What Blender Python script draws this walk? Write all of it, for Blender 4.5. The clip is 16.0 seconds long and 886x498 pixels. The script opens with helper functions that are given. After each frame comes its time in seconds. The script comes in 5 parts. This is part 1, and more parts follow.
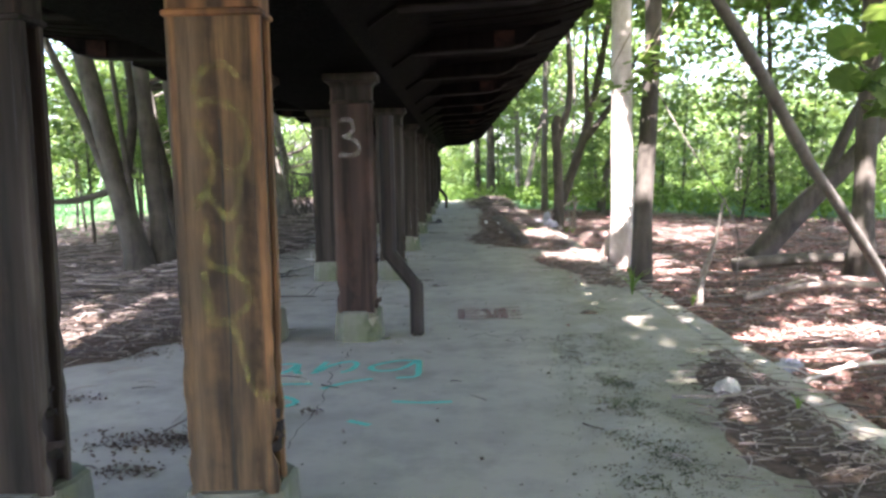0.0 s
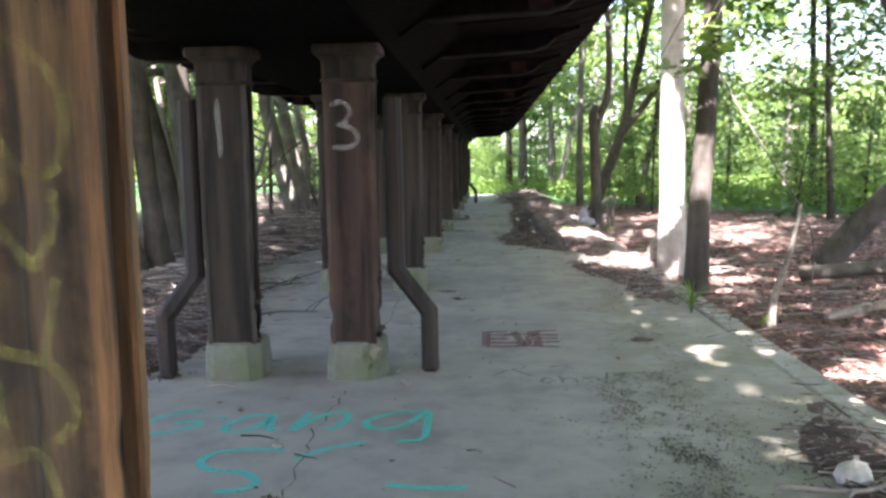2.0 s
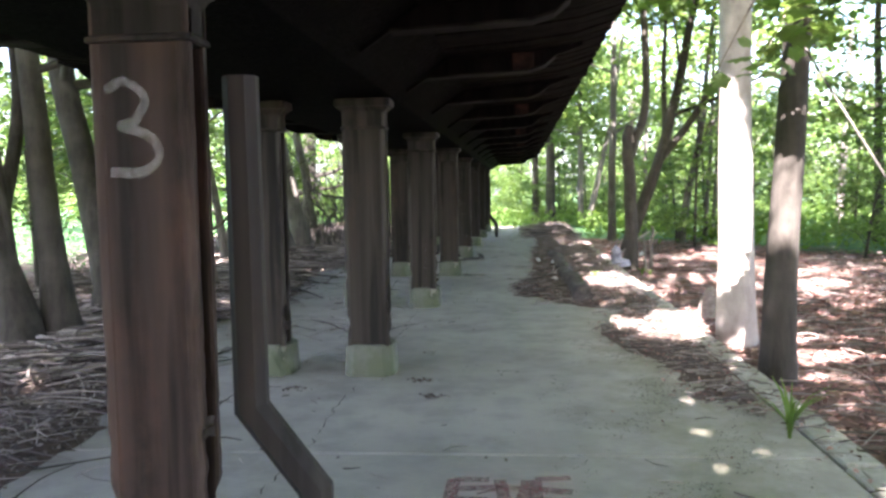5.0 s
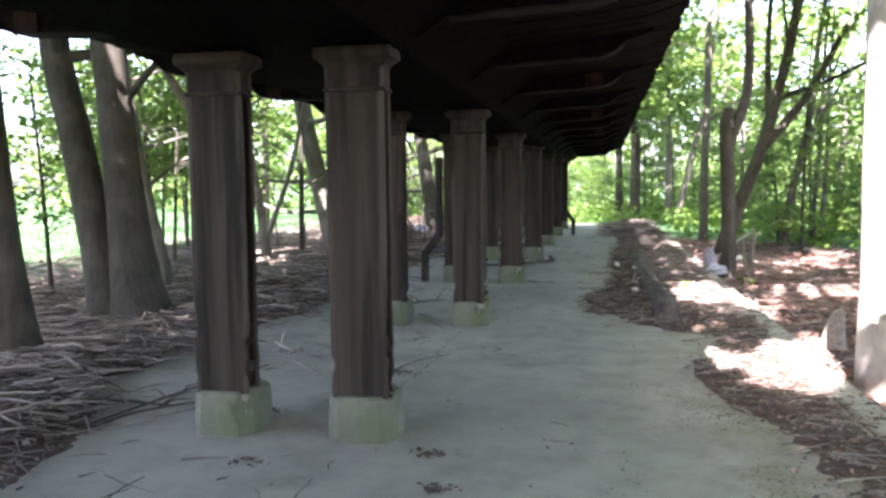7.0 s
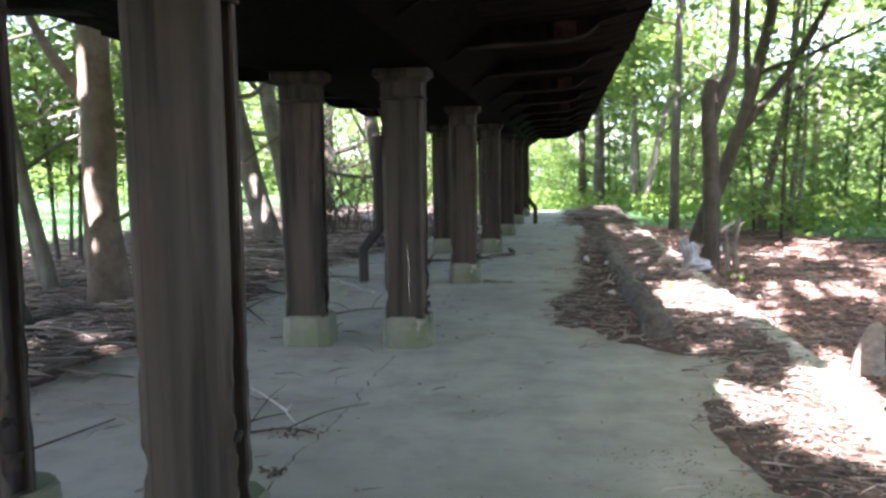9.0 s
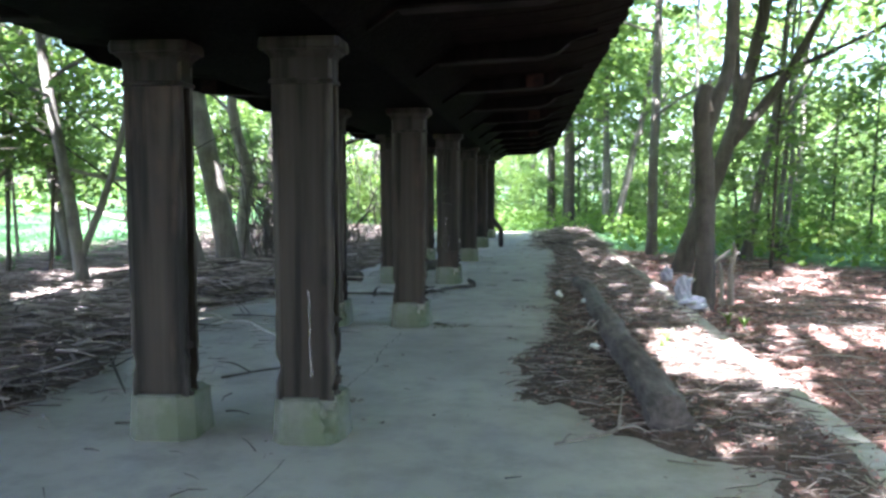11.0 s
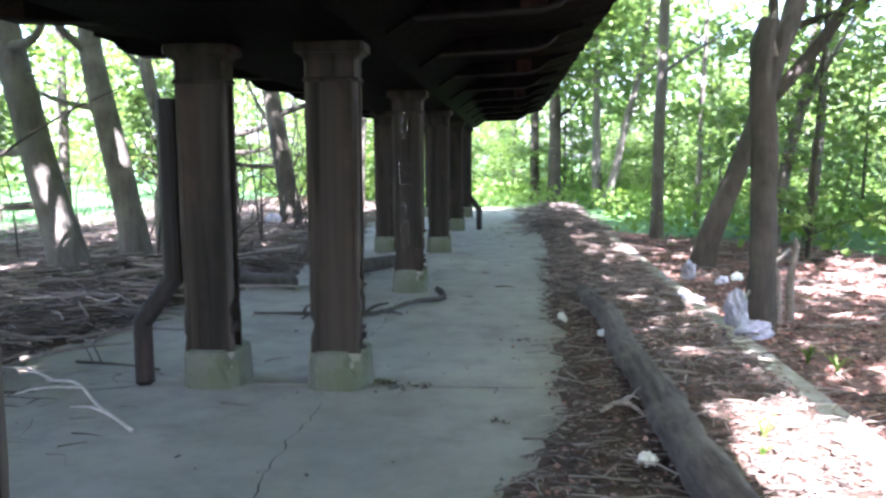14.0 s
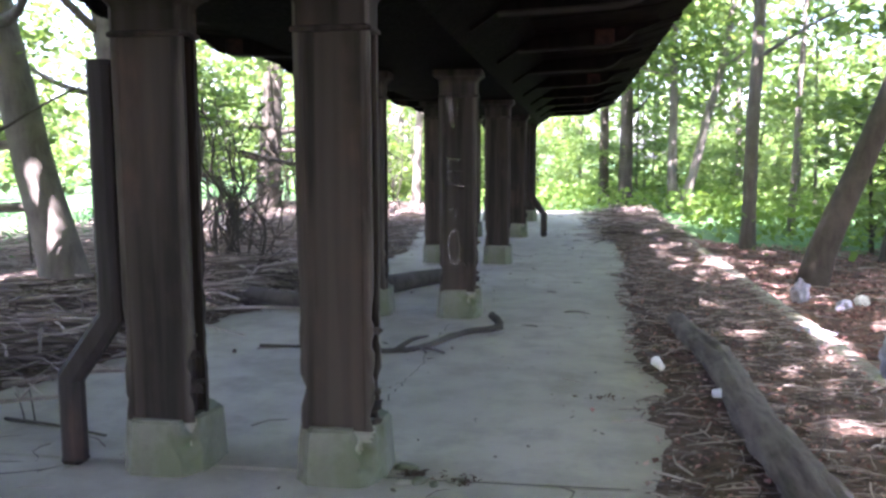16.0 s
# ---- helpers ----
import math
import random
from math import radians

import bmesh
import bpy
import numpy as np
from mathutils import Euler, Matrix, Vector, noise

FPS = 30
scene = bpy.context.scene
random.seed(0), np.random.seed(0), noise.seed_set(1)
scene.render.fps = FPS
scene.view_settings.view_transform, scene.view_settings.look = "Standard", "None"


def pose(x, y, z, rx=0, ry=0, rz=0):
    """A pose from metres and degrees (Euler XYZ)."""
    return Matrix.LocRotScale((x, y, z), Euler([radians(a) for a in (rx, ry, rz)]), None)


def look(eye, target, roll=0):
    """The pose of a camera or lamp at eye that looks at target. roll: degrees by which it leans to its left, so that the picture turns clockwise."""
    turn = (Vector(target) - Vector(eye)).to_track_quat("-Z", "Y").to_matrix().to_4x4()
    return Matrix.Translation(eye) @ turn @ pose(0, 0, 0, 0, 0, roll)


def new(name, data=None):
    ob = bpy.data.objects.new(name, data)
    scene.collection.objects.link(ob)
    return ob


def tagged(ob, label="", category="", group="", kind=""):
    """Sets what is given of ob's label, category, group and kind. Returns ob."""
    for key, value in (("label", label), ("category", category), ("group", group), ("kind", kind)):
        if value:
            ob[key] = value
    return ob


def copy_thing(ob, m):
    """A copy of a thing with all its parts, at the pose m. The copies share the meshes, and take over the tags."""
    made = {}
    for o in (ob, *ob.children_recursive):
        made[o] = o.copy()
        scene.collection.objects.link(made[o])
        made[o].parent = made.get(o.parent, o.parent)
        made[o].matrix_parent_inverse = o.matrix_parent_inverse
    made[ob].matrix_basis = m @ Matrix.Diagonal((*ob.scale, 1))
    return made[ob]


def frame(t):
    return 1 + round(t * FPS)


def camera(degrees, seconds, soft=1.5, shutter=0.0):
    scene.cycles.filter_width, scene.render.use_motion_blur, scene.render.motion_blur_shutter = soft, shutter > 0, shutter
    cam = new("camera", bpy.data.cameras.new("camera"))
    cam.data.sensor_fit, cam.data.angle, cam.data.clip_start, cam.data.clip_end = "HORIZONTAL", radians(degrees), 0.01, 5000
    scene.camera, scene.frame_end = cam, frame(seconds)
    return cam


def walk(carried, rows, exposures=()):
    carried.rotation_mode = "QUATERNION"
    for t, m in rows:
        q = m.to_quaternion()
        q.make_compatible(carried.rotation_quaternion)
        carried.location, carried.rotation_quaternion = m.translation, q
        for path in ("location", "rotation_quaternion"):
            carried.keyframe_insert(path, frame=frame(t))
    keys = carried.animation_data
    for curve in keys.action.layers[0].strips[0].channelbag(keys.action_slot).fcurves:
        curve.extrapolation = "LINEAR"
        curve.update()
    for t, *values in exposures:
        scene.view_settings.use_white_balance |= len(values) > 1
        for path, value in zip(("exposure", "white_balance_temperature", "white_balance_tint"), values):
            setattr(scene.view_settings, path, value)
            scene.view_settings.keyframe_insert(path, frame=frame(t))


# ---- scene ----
cam = camera(57.0, 16.0, 2.8)
PATH = [
    (0, (-0.036, -0.062, 1.585), (-0.07, 1.929, 1.391), -1.2),
    (0.5, (0.013, 0.233, 1.583), (-0.024, 2.224, 1.398), -0.2),
    (1, (-0.025, 0.619, 1.626), (-0.036, 2.614, 1.497), 0.2),
    (1.5, (-0.048, 1.073, 1.639), (-0.068, 3.066, 1.473), -0.2),
    (2, (0.03, 1.486, 1.611), (-0.081, 3.472, 1.399), -1.1),
    (2.5, (0.054, 2.015, 1.636), (-0.024, 4.003, 1.432), -0.9),
    (3, (0.155, 2.549, 1.648), (0.007, 4.533, 1.443), -1.2),
    (3.5, (0.218, 2.999, 1.614), (-0.007, 4.975, 1.405), -1.3),
    (4, (0.285, 3.477, 1.644), (0.138, 5.463, 1.463), -1.5),
    (4.2, (0.343, 3.693, 1.644), (0.18, 5.682, 1.506), -1.8),
    (6.3, (0.439, 6.057, 1.615), (0.217, 8.039, 1.468), -0.1),
    (6.5, (0.496, 6.297, 1.602), (0.275, 8.281, 1.474), -0.7),
    (7, (0.549, 6.819, 1.606), (0.161, 8.775, 1.454), -0.7),
    (7.5, (0.524, 7.341, 1.59), (0.184, 9.308, 1.468), 0.7),
    (8, (0.499, 7.863, 1.56), (0.099, 9.818, 1.437), -0.9),
    (8.5, (0.444, 8.355, 1.581), (0.037, 10.308, 1.448), 0.7),
    (9, (0.43, 8.913, 1.565), (0.135, 10.882, 1.378), -0.9),
    (9.5, (0.424, 9.5, 1.579), (0.082, 11.463, 1.404), -0.6),
    (10, (0.414, 10.071, 1.563), (0.17, 12.051, 1.422), -0.2),
    (10.2, (0.391, 10.27, 1.558), (0.179, 12.253, 1.402), -0.7),
    (12.3, (0.442, 12.732, 1.633), (0.221, 14.716, 1.509), 1.0),
    (12.5, (0.417, 12.961, 1.67), (0.227, 14.946, 1.523), 0.4),
    (13, (0.383, 13.5, 1.64), (0.147, 15.479, 1.473), -0.4),
    (13.5, (0.359, 14.022, 1.637), (0.105, 15.996, 1.437), 0.3),
    (14, (0.271, 14.569, 1.672), (0.108, 16.55, 1.448), -0.4),
    (14.5, (0.307, 15.077, 1.658), (0.068, 17.05, 1.435), 0.0),
    (15, (0.238, 15.574, 1.664), (0.061, 17.556, 1.46), 0.4),
    (15.5, (0.236, 16.021, 1.661), (-0.031, 17.992, 1.447), -1.1),
    (16, (0.163, 16.473, 1.606), (-0.151, 18.436, 1.385), -0.2),
]
walk(cam, [(t, look(eye, target, roll)) for t, eye, target, roll in PATH], [(0.0, 3.52, 6200, 27), (4.0, 3.63, 6150, 27), (6.5, 3.72, 6150, 26), (8.5, 3.69, 6150, 27), (10.0, 3.65, 5750, 22), (12.5, 3.69, 5500, 17), (13.5, 3.95, 5650, 26), (15.5, 4.02, 5450, 30), (16.0, 4.02, 5900, 38)])

# ---- world and sun ----
TO_SUN = Vector((-0.075, -0.66, 0.75)).normalized()
world = bpy.data.worlds.new("sky_world")
scene.world = world
world.use_nodes = True
sky = world.node_tree.nodes.new("ShaderNodeTexSky")
sky.sky_type = "NISHITA"
sky.sun_disc = False
sky.sun_elevation = math.asin(TO_SUN.z)
sky.sun_rotation = math.pi
sky.dust_density = 3.0
world.node_tree.links.new(sky.outputs[0], world.node_tree.nodes["Background"].inputs[0])
world.node_tree.nodes["Background"].inputs[1].default_value = 0.1
sun_data = bpy.data.lights.new("sun", "SUN")
sun_data.energy, sun_data.angle, sun_data.color = 5.0, radians(0.6), (1.0, 0.93, 0.82)
sun = new("sun", sun_data)
sun.matrix_world = look(TO_SUN * 60, (0, 0, 0))

rng = np.random.default_rng(7)
rnd = random.Random(11)


# ---- materials ----
class Nodes:
    """A small builder of procedural materials."""

    def __init__(self, name):
        self.mat = bpy.data.materials.new(name)
        self.mat.use_nodes = True
        self.t = self.mat.node_tree
        self.bsdf = self.t.nodes["Principled BSDF"]
        self.coord = self.t.nodes.new("ShaderNodeTexCoord").outputs["Object"]

    def link(self, a, b):
        self.t.links.new(a, b)

    def mapped(self, scale):
        m = self.t.nodes.new("ShaderNodeMapping")
        m.inputs["Scale"].default_value = scale
        self.link(self.coord, m.inputs[0])
        return m.outputs[0]

    def noise(self, scale, detail=4.0, stretch=None, rough=0.6):
        n = self.t.nodes.new("ShaderNodeTexNoise")
        n.inputs["Scale"].default_value, n.inputs["Detail"].default_value = scale, detail
        n.inputs["Roughness"].default_value = rough
        self.link(self.mapped(stretch) if stretch else self.coord, n.inputs["Vector"])
        return n.outputs["Fac"]

    def ramp(self, fac, stops):
        r = self.t.nodes.new("ShaderNodeValToRGB")
        e = r.color_ramp.elements
        while len(e) < len(stops):
            e.new(0.5)
        for item, (p, c) in zip(e, stops):
            item.position = p
            item.color = (*c, 1) if len(c) == 3 else c
        self.link(fac, r.inputs[0])
        return r.outputs[0]

    def mix(self, fac, a, b, mode="MIX"):
        m = self.t.nodes.new("ShaderNodeMix")
        m.data_type, m.blend_type = "RGBA", mode
        for sock, v in ((m.inputs[0], fac), (m.inputs[6], a), (m.inputs[7], b)):
            if isinstance(v, (int, float)):
                sock.default_value = v
            elif isinstance(v, tuple):
                sock.default_value = (*v, 1)
            else:
                self.link(v, sock)
        return m.outputs[2]

    def math(self, op, a, b):
        m = self.t.nodes.new("ShaderNodeMath")
        m.operation = op
        for sock, v in ((m.inputs[0], a), (m.inputs[1], b)):
            if isinstance(v, (int, float)):
                sock.default_value = v
            else:
                self.link(v, sock)
        return m.outputs[0]

    def xyz(self):
        s = self.t.nodes.new("ShaderNodeSeparateXYZ")
        self.link(self.coord, s.inputs[0])
        return s.outputs

    def random(self):
        return self.t.nodes.new("ShaderNodeObjectInfo").outputs["Random"]

    def island(self):
        return self.t.nodes.new("ShaderNodeNewGeometry").outputs["Random Per Island"]

    def finish(self, colour, rough=0.85, bump=None, strength=0.3, dist=0.01, metal=0.0, gloss=0.5):
        self.bsdf.inputs["Specular IOR Level"].default_value = gloss
        if isinstance(colour, tuple):
            self.bsdf.inputs["Base Color"].default_value = (*colour, 1)
        else:
            self.link(colour, self.bsdf.inputs["Base Color"])
        if isinstance(rough, (int, float)):
            self.bsdf.inputs["Roughness"].default_value = rough
        else:
            self.link(rough, self.bsdf.inputs["Roughness"])
        self.bsdf.inputs["Metallic"].default_value = metal
        if bump is not None:
            b = self.t.nodes.new("ShaderNodeBump")
            b.inputs["Strength"].default_value, b.inputs["Distance"].default_value = strength, dist
            self.link(bump, b.inputs["Height"])
            self.link(b.outputs[0], self.bsdf.inputs["Normal"])
        return self.mat


def concrete_floor():
    n = Nodes("platform_concrete")
    big, mid, fine = n.noise(0.45, 5), n.noise(3.0, 6), n.noise(60, 3)
    base = n.ramp(big, [(0.3, (0.268, 0.25, 0.214)), (0.55, (0.356, 0.332, 0.284)), (0.75, (0.42, 0.39, 0.33))])
    base = n.mix(n.ramp(mid, [(0.46, (0, 0, 0)), (0.68, (0.5, 0.5, 0.5))]), base, (0.21, 0.205, 0.178))
    # mossy, dirty band towards the open edge
    x = n.xyz()[0]
    edge = n.math("MULTIPLY", n.ramp(n.math("DIVIDE", n.math("ADD", x, 4.0), 8.0), [(0.56, (0, 0, 0)), (0.68, (1, 1, 1))]), n.ramp(n.noise(1.6, 8, None, 0.75), [(0.4, (0, 0, 0)), (0.62, (1, 1, 1))]))
    base = n.mix(n.math("MULTIPLY", edge, 0.75), base, (0.165, 0.17, 0.105))
    base = n.mix(n.ramp(n.noise(1.1, 7, None, 0.7), [(0.52, (0, 0, 0)), (0.66, (0.42,) * 3)]), base, (0.15, 0.142, 0.12))
    base = n.mix(n.ramp(n.noise(9, 10, None, 0.8), [(0.6, (0, 0, 0)), (0.72, (0.6, 0.6, 0.6))]), base, (0.1, 0.095, 0.08))
    return n.finish(base, n.ramp(mid, [(0.3, (0.72,) * 3), (0.7, (0.92,) * 3)]), n.mix(0.75, mid, fine), 0.16, 0.004)


def concrete_block(name, a, b, green):
    n = Nodes(name)
    mid, fine = n.noise(7, 6), n.noise(70, 3)
    base = n.ramp(mid, [(0.3, a), (0.7, b)])
    base = n.mix(n.ramp(n.noise(3, 4), [(0.42, (0, 0, 0)), (0.6, (0.8, 0.8, 0.8))]), base, green)
    base = n.mix(n.ramp(n.noise(24, 8, None, 0.8), [(0.62, (0, 0, 0)), (0.7, (0.7, 0.7, 0.7))]), base, (0.07, 0.065, 0.05))
    return n.finish(base, 0.9, n.mix(0.5, mid, fine), 0.5, 0.012)


def rusty_paint(name, dark, mid_c, warm, warm_share, gloss=0.4, edge=None, soot=0.55, grain=0.16):
    """Sooty old paint in broad soft runs, with rust where it has worn, and worn flange edges."""
    n = Nodes(name)
    x, y, z = n.xyz()
    off = n.math("MULTIPLY", n.random(), 40.0)
    shift = n.t.nodes.new("ShaderNodeCombineXYZ")
    for s, v in zip(shift.inputs, (n.math("ADD", x, off), n.math("ADD", y, off), n.math("ADD", z, off))):
        n.link(v, s)
    n.coord = shift.outputs[0]
    runs = n.noise(1.0, 2.5, (8, 8, 0.35), 0.45)
    fine = n.noise(1.0, 4, (42, 42, 3), 0.65)
    blot = n.noise(2.6, 5)
    base = n.ramp(runs, [(0.36, dark), (0.52, mid_c), (0.66, tuple(v * 1.5 for v in mid_c))])
    base = n.mix(n.math("MULTIPLY", n.ramp(n.noise(1.0, 5, (6, 6, 0.7), 0.65), [(0.5 - warm_share, (0, 0, 0)), (0.66, (1, 1, 1))]), n.ramp(blot, [(0.42, (0, 0, 0)), (0.62, (1,) * 3)])), base, warm)
    base = n.mix(n.ramp(n.noise(1.0, 3, (10, 10, 0.45), 0.5), [(soot, (0, 0, 0)), (soot + 0.12, (0.85,) * 3)]), base, tuple(v * 0.6 for v in dark))
    if edge:
        lip = n.ramp(n.math("ABSOLUTE", x, 0.0), [(0.14, (0, 0, 0)), (0.165, (1, 1, 1))])
        wear = n.ramp(n.noise(1.0, 4, (14, 14, 1.3), 0.6), [(0.42, (0, 0, 0)), (0.6, (0.75,) * 3)])
        base = n.mix(n.math("MULTIPLY", lip, wear), base, edge)
    base = n.mix(n.ramp(fine, [(0.35, (grain,) * 3), (0.6, (0, 0, 0))]), base, dark)
    return n.finish(base, n.ramp(fine, [(0.3, (0.6,) * 3), (0.7, (0.88,) * 3)]), n.mix(0.4, blot, fine), 0.3, 0.005, 0.0, gloss)


def bark(name, a, b, stretch=(9, 9, 1.4)):
    n = Nodes(name)
    s, f = n.noise(1.6, 8, stretch, 0.7), n.noise(2.2, 5)
    base = n.ramp(s, [(0.3, a), (0.62, b)])
    base = n.mix(n.ramp(f, [(0.45, (0, 0, 0)), (0.68, (0.7,) * 3)]), base, tuple(min(1, v * 1.45 + 0.02) for v in b))
    base = n.mix(n.math("MULTIPLY", n.random(), 0.35), base, a)
    return n.finish(base, 0.92, s, 0.7, 0.03)


def leaf_material(name, shades, through_share=0.5):
    n = Nodes(name)
    c = n.ramp(n.island(), shades)
    c = n.mix(0.35, c, n.ramp(n.noise(0.5, 3), [(0.35, shades[0][1]), (0.7, shades[-1][1])]))
    mat = n.finish(c, 0.55)
    tr = n.t.nodes.new("ShaderNodeBsdfTranslucent")
    n.link(n.mix(1.0, c, (1.6, 1.5, 0.9), "MULTIPLY"), tr.inputs[0])
    mx = n.t.nodes.new("ShaderNodeMixShader")
    mx.inputs[0].default_value = through_share
    n.link(n.bsdf.outputs[0], mx.inputs[1])
    n.link(tr.outputs[0], mx.inputs[2])
    n.link(mx.outputs[0], n.t.nodes["Material Output"].inputs[0])
    return mat


def ground_material():
    n = Nodes("forest_ground")
    x, y, _ = n.xyz()
    wob = n.math("MULTIPLY", n.math("SUBTRACT", n.noise(0.25, 5), 0.5), 7.0)
    lit = n.ramp(n.noise(7, 10, None, 0.75), [(0.3, (0.05, 0.031, 0.025)), (0.5, (0.16, 0.088, 0.068)), (0.68, (0.29, 0.18, 0.145))])
    lit = n.mix(n.ramp(n.noise(0.9, 4), [(0.4, (0, 0, 0)), (0.65, (0.6,) * 3)]), lit, (0.1, 0.07, 0.055))
    green = n.ramp(n.noise(4, 8, None, 0.7), [(0.3, (0.035, 0.09, 0.03)), (0.7, (0.09, 0.2, 0.07))])
    right = n.math("GREATER_THAN", n.math("ADD", n.math("ADD", x, n.math("MULTIPLY", y, 0.8)), wob), 31.0)
    left = n.math("LESS_THAN", n.math("ADD", x, wob), -10.6)
    return n.finish(n.mix(n.math("MAXIMUM", right, left), lit, green), 0.95, n.noise(14, 8), 0.8, 0.04)


def plain(name, a, b, scale, rough=0.8, bump=0.3, metal=0.0, gloss=0.4):
    n = Nodes(name)
    f = n.noise(scale, 6)
    return n.finish(n.ramp(f, [(0.35, a), (0.68, b)]), rough, f, bump, 0.008, metal, gloss)


def scattered(name, shades, rough=0.9):
    n = Nodes(name)
    return n.finish(n.ramp(n.island(), shades), rough)


def spray(name, colour, cover, most=0.95):
    """Worn spray paint: the surface under it shows through the gaps."""
    n = Nodes(name)
    mat = n.finish(n.mix(n.noise(14, 4), colour, tuple(v * 0.75 for v in colour)), 0.7)
    clear = n.t.nodes.new("ShaderNodeBsdfTransparent")
    mx = n.t.nodes.new("ShaderNodeMixShader")
    n.link(n.ramp(n.noise(38, 6, None, 0.75), [(0.40 - cover, (0.05,) * 3), (0.58 - cover, (most,) * 3)]), mx.inputs[0])
    n.link(n.bsdf.outputs[0], mx.inputs[2])
    n.link(clear.outputs[0], mx.inputs[1])
    n.link(mx.outputs[0], n.t.nodes["Material Output"].inputs[0])
    return mat


M_FLOOR = concrete_floor()
M_COPING = concrete_block("coping_concrete", (0.3, 0.29, 0.26), (0.42, 0.4, 0.36), (0.24, 0.24, 0.17))
M_PLINTH = concrete_block("plinth_concrete", (0.115, 0.12, 0.092), (0.185, 0.19, 0.15), (0.1, 0.12, 0.066))
M_BROKEN = concrete_block("broken_concrete", (0.24, 0.23, 0.19), (0.36, 0.345, 0.3), (0.2, 0.2, 0.14))
M_RUST = rusty_paint("rusted_brown_steel", (0.0145, 0.0125, 0.0105), (0.0365, 0.0295, 0.0232), (0.066, 0.043, 0.031), 0.03, 0.25, (0.088, 0.077, 0.065))
M_REDRUST = rusty_paint("red_brown_rusted_steel", (0.02, 0.0145, 0.0125), (0.05, 0.033, 0.027), (0.095, 0.047, 0.032), 0.1, 0.25, (0.1, 0.072, 0.058))
M_ORANGE = rusty_paint("orange_rusted_steel", (0.02, 0.015, 0.0115), (0.125, 0.09, 0.056), (0.22, 0.135, 0.065), 0.1, 0.3, (0.36, 0.18, 0.075), 0.5, 0.45)
M_PIPE = rusty_paint("rusted_pipe", (0.02, 0.017, 0.016), (0.036, 0.03, 0.027), (0.06, 0.038, 0.03), 0.0, 0.3)
# capital paint darker than the shafts: the shadow at the column tops, coloured in
M_SHADEDCAP = rusty_paint("shaded_capital_paint", (0.014, 0.012, 0.011), (0.03, 0.025, 0.022), (0.07, 0.045, 0.032), 0.0, 0.2)
M_CAPITAL = rusty_paint("bright_orange_rust", (0.05, 0.03, 0.018), (0.2, 0.1, 0.045), (0.38, 0.18, 0.065), 0.12)
M_LOG = bark("weathered_log_bark", (0.022, 0.018, 0.016), (0.165, 0.14, 0.122), (15, 2.2, 15))
# canopy steel far below real soot: the deep shade underneath is in these colours
M_DARK = rusty_paint("shade_dark_steel", (0.0024, 0.0021, 0.002), (0.0046, 0.004, 0.0037), (0.014, 0.0085, 0.0073), 0.04, 0.03)
# darker copy for the spine beam, whose shade is put into the colour
M_SHADEBLACK = rusty_paint("shade_black_steel", (0.0012, 0.0011, 0.001), (0.0024, 0.0021, 0.002), (0.006, 0.004, 0.0034), 0.02, 0.02)
# board colour also carries the shade under the canopy
M_BOARD = plain("shade_dark_boards", (0.003, 0.0027, 0.0025), (0.0115, 0.0088, 0.0078), 6, 0.95, 0.5, 0.0, 0.04)
# flange keeps its pale flakes, dimmed to sit in the same shade
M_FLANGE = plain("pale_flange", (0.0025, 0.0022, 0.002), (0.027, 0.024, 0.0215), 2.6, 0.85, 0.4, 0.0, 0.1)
M_GUSSET = plain("rusted_gusset", (0.008, 0.0055, 0.005), (0.035, 0.017, 0.013), 9, 0.85, 0.4, 0.0, 0.1)
M_BARK = bark("grey_bark", (0.065, 0.06, 0.052), (0.16, 0.148, 0.13))
M_PALE = bark("pale_smooth_bark", (0.28, 0.255, 0.23), (0.46, 0.43, 0.39), (5, 5, 2))
M_DARKBARK = bark("dark_bark", (0.026, 0.023, 0.019), (0.068, 0.06, 0.049))
M_KNOT = bark("knotted_brown_bark", (0.075, 0.058, 0.045), (0.2, 0.16, 0.125), (4, 4, 3))
M_DEAD = bark("weathered_dead_wood", (0.12, 0.1, 0.085), (0.3, 0.265, 0.23), (14, 2, 14))
M_PALESTICK = bark("pale_bare_wood", (0.3, 0.27, 0.24), (0.52, 0.48, 0.43), (6, 6, 6))
M_STICK = bark("dry_stick", (0.1, 0.08, 0.065), (0.3, 0.26, 0.22), (6, 6, 6))
M_GROUND = ground_material()
GREENS = [(0.0, (0.07, 0.13, 0.04)), (0.5, (0.115, 0.19, 0.06)), (1.0, (0.19, 0.28, 0.1))]
M_LEAF = leaf_material("broad_leaves", GREENS)
M_LEAF_FAR = leaf_material("far_leaves", [(0.0, (0.08, 0.15, 0.05)), (1.0, (0.2, 0.29, 0.1))])
M_HERB = leaf_material("herb_leaves", [(0.0, (0.07, 0.14, 0.03)), (1.0, (0.17, 0.27, 0.065))])
M_GRASS = leaf_material("lawn_grass", [(0.0, (0.04, 0.12, 0.045)), (1.0, (0.1, 0.23, 0.095))])
M_LITTER = scattered("dead_leaves", [(0.0, (0.055, 0.03, 0.025)), (0.35, (0.16, 0.078, 0.063)), (0.7, (0.33, 0.17, 0.145)), (1.0, (0.5, 0.34, 0.3))])
M_GREYLITTER = scattered("grey_dead_leaves", [(0.0, (0.05, 0.04, 0.034)), (0.4, (0.12, 0.095, 0.08)), (0.75, (0.22, 0.18, 0.155)), (1.0, (0.38, 0.33, 0.29))])
M_TWIG = scattered("dry_twigs", [(0.0, (0.05, 0.04, 0.034)), (0.55, (0.18, 0.152, 0.134)), (1.0, (0.42, 0.37, 0.33))])
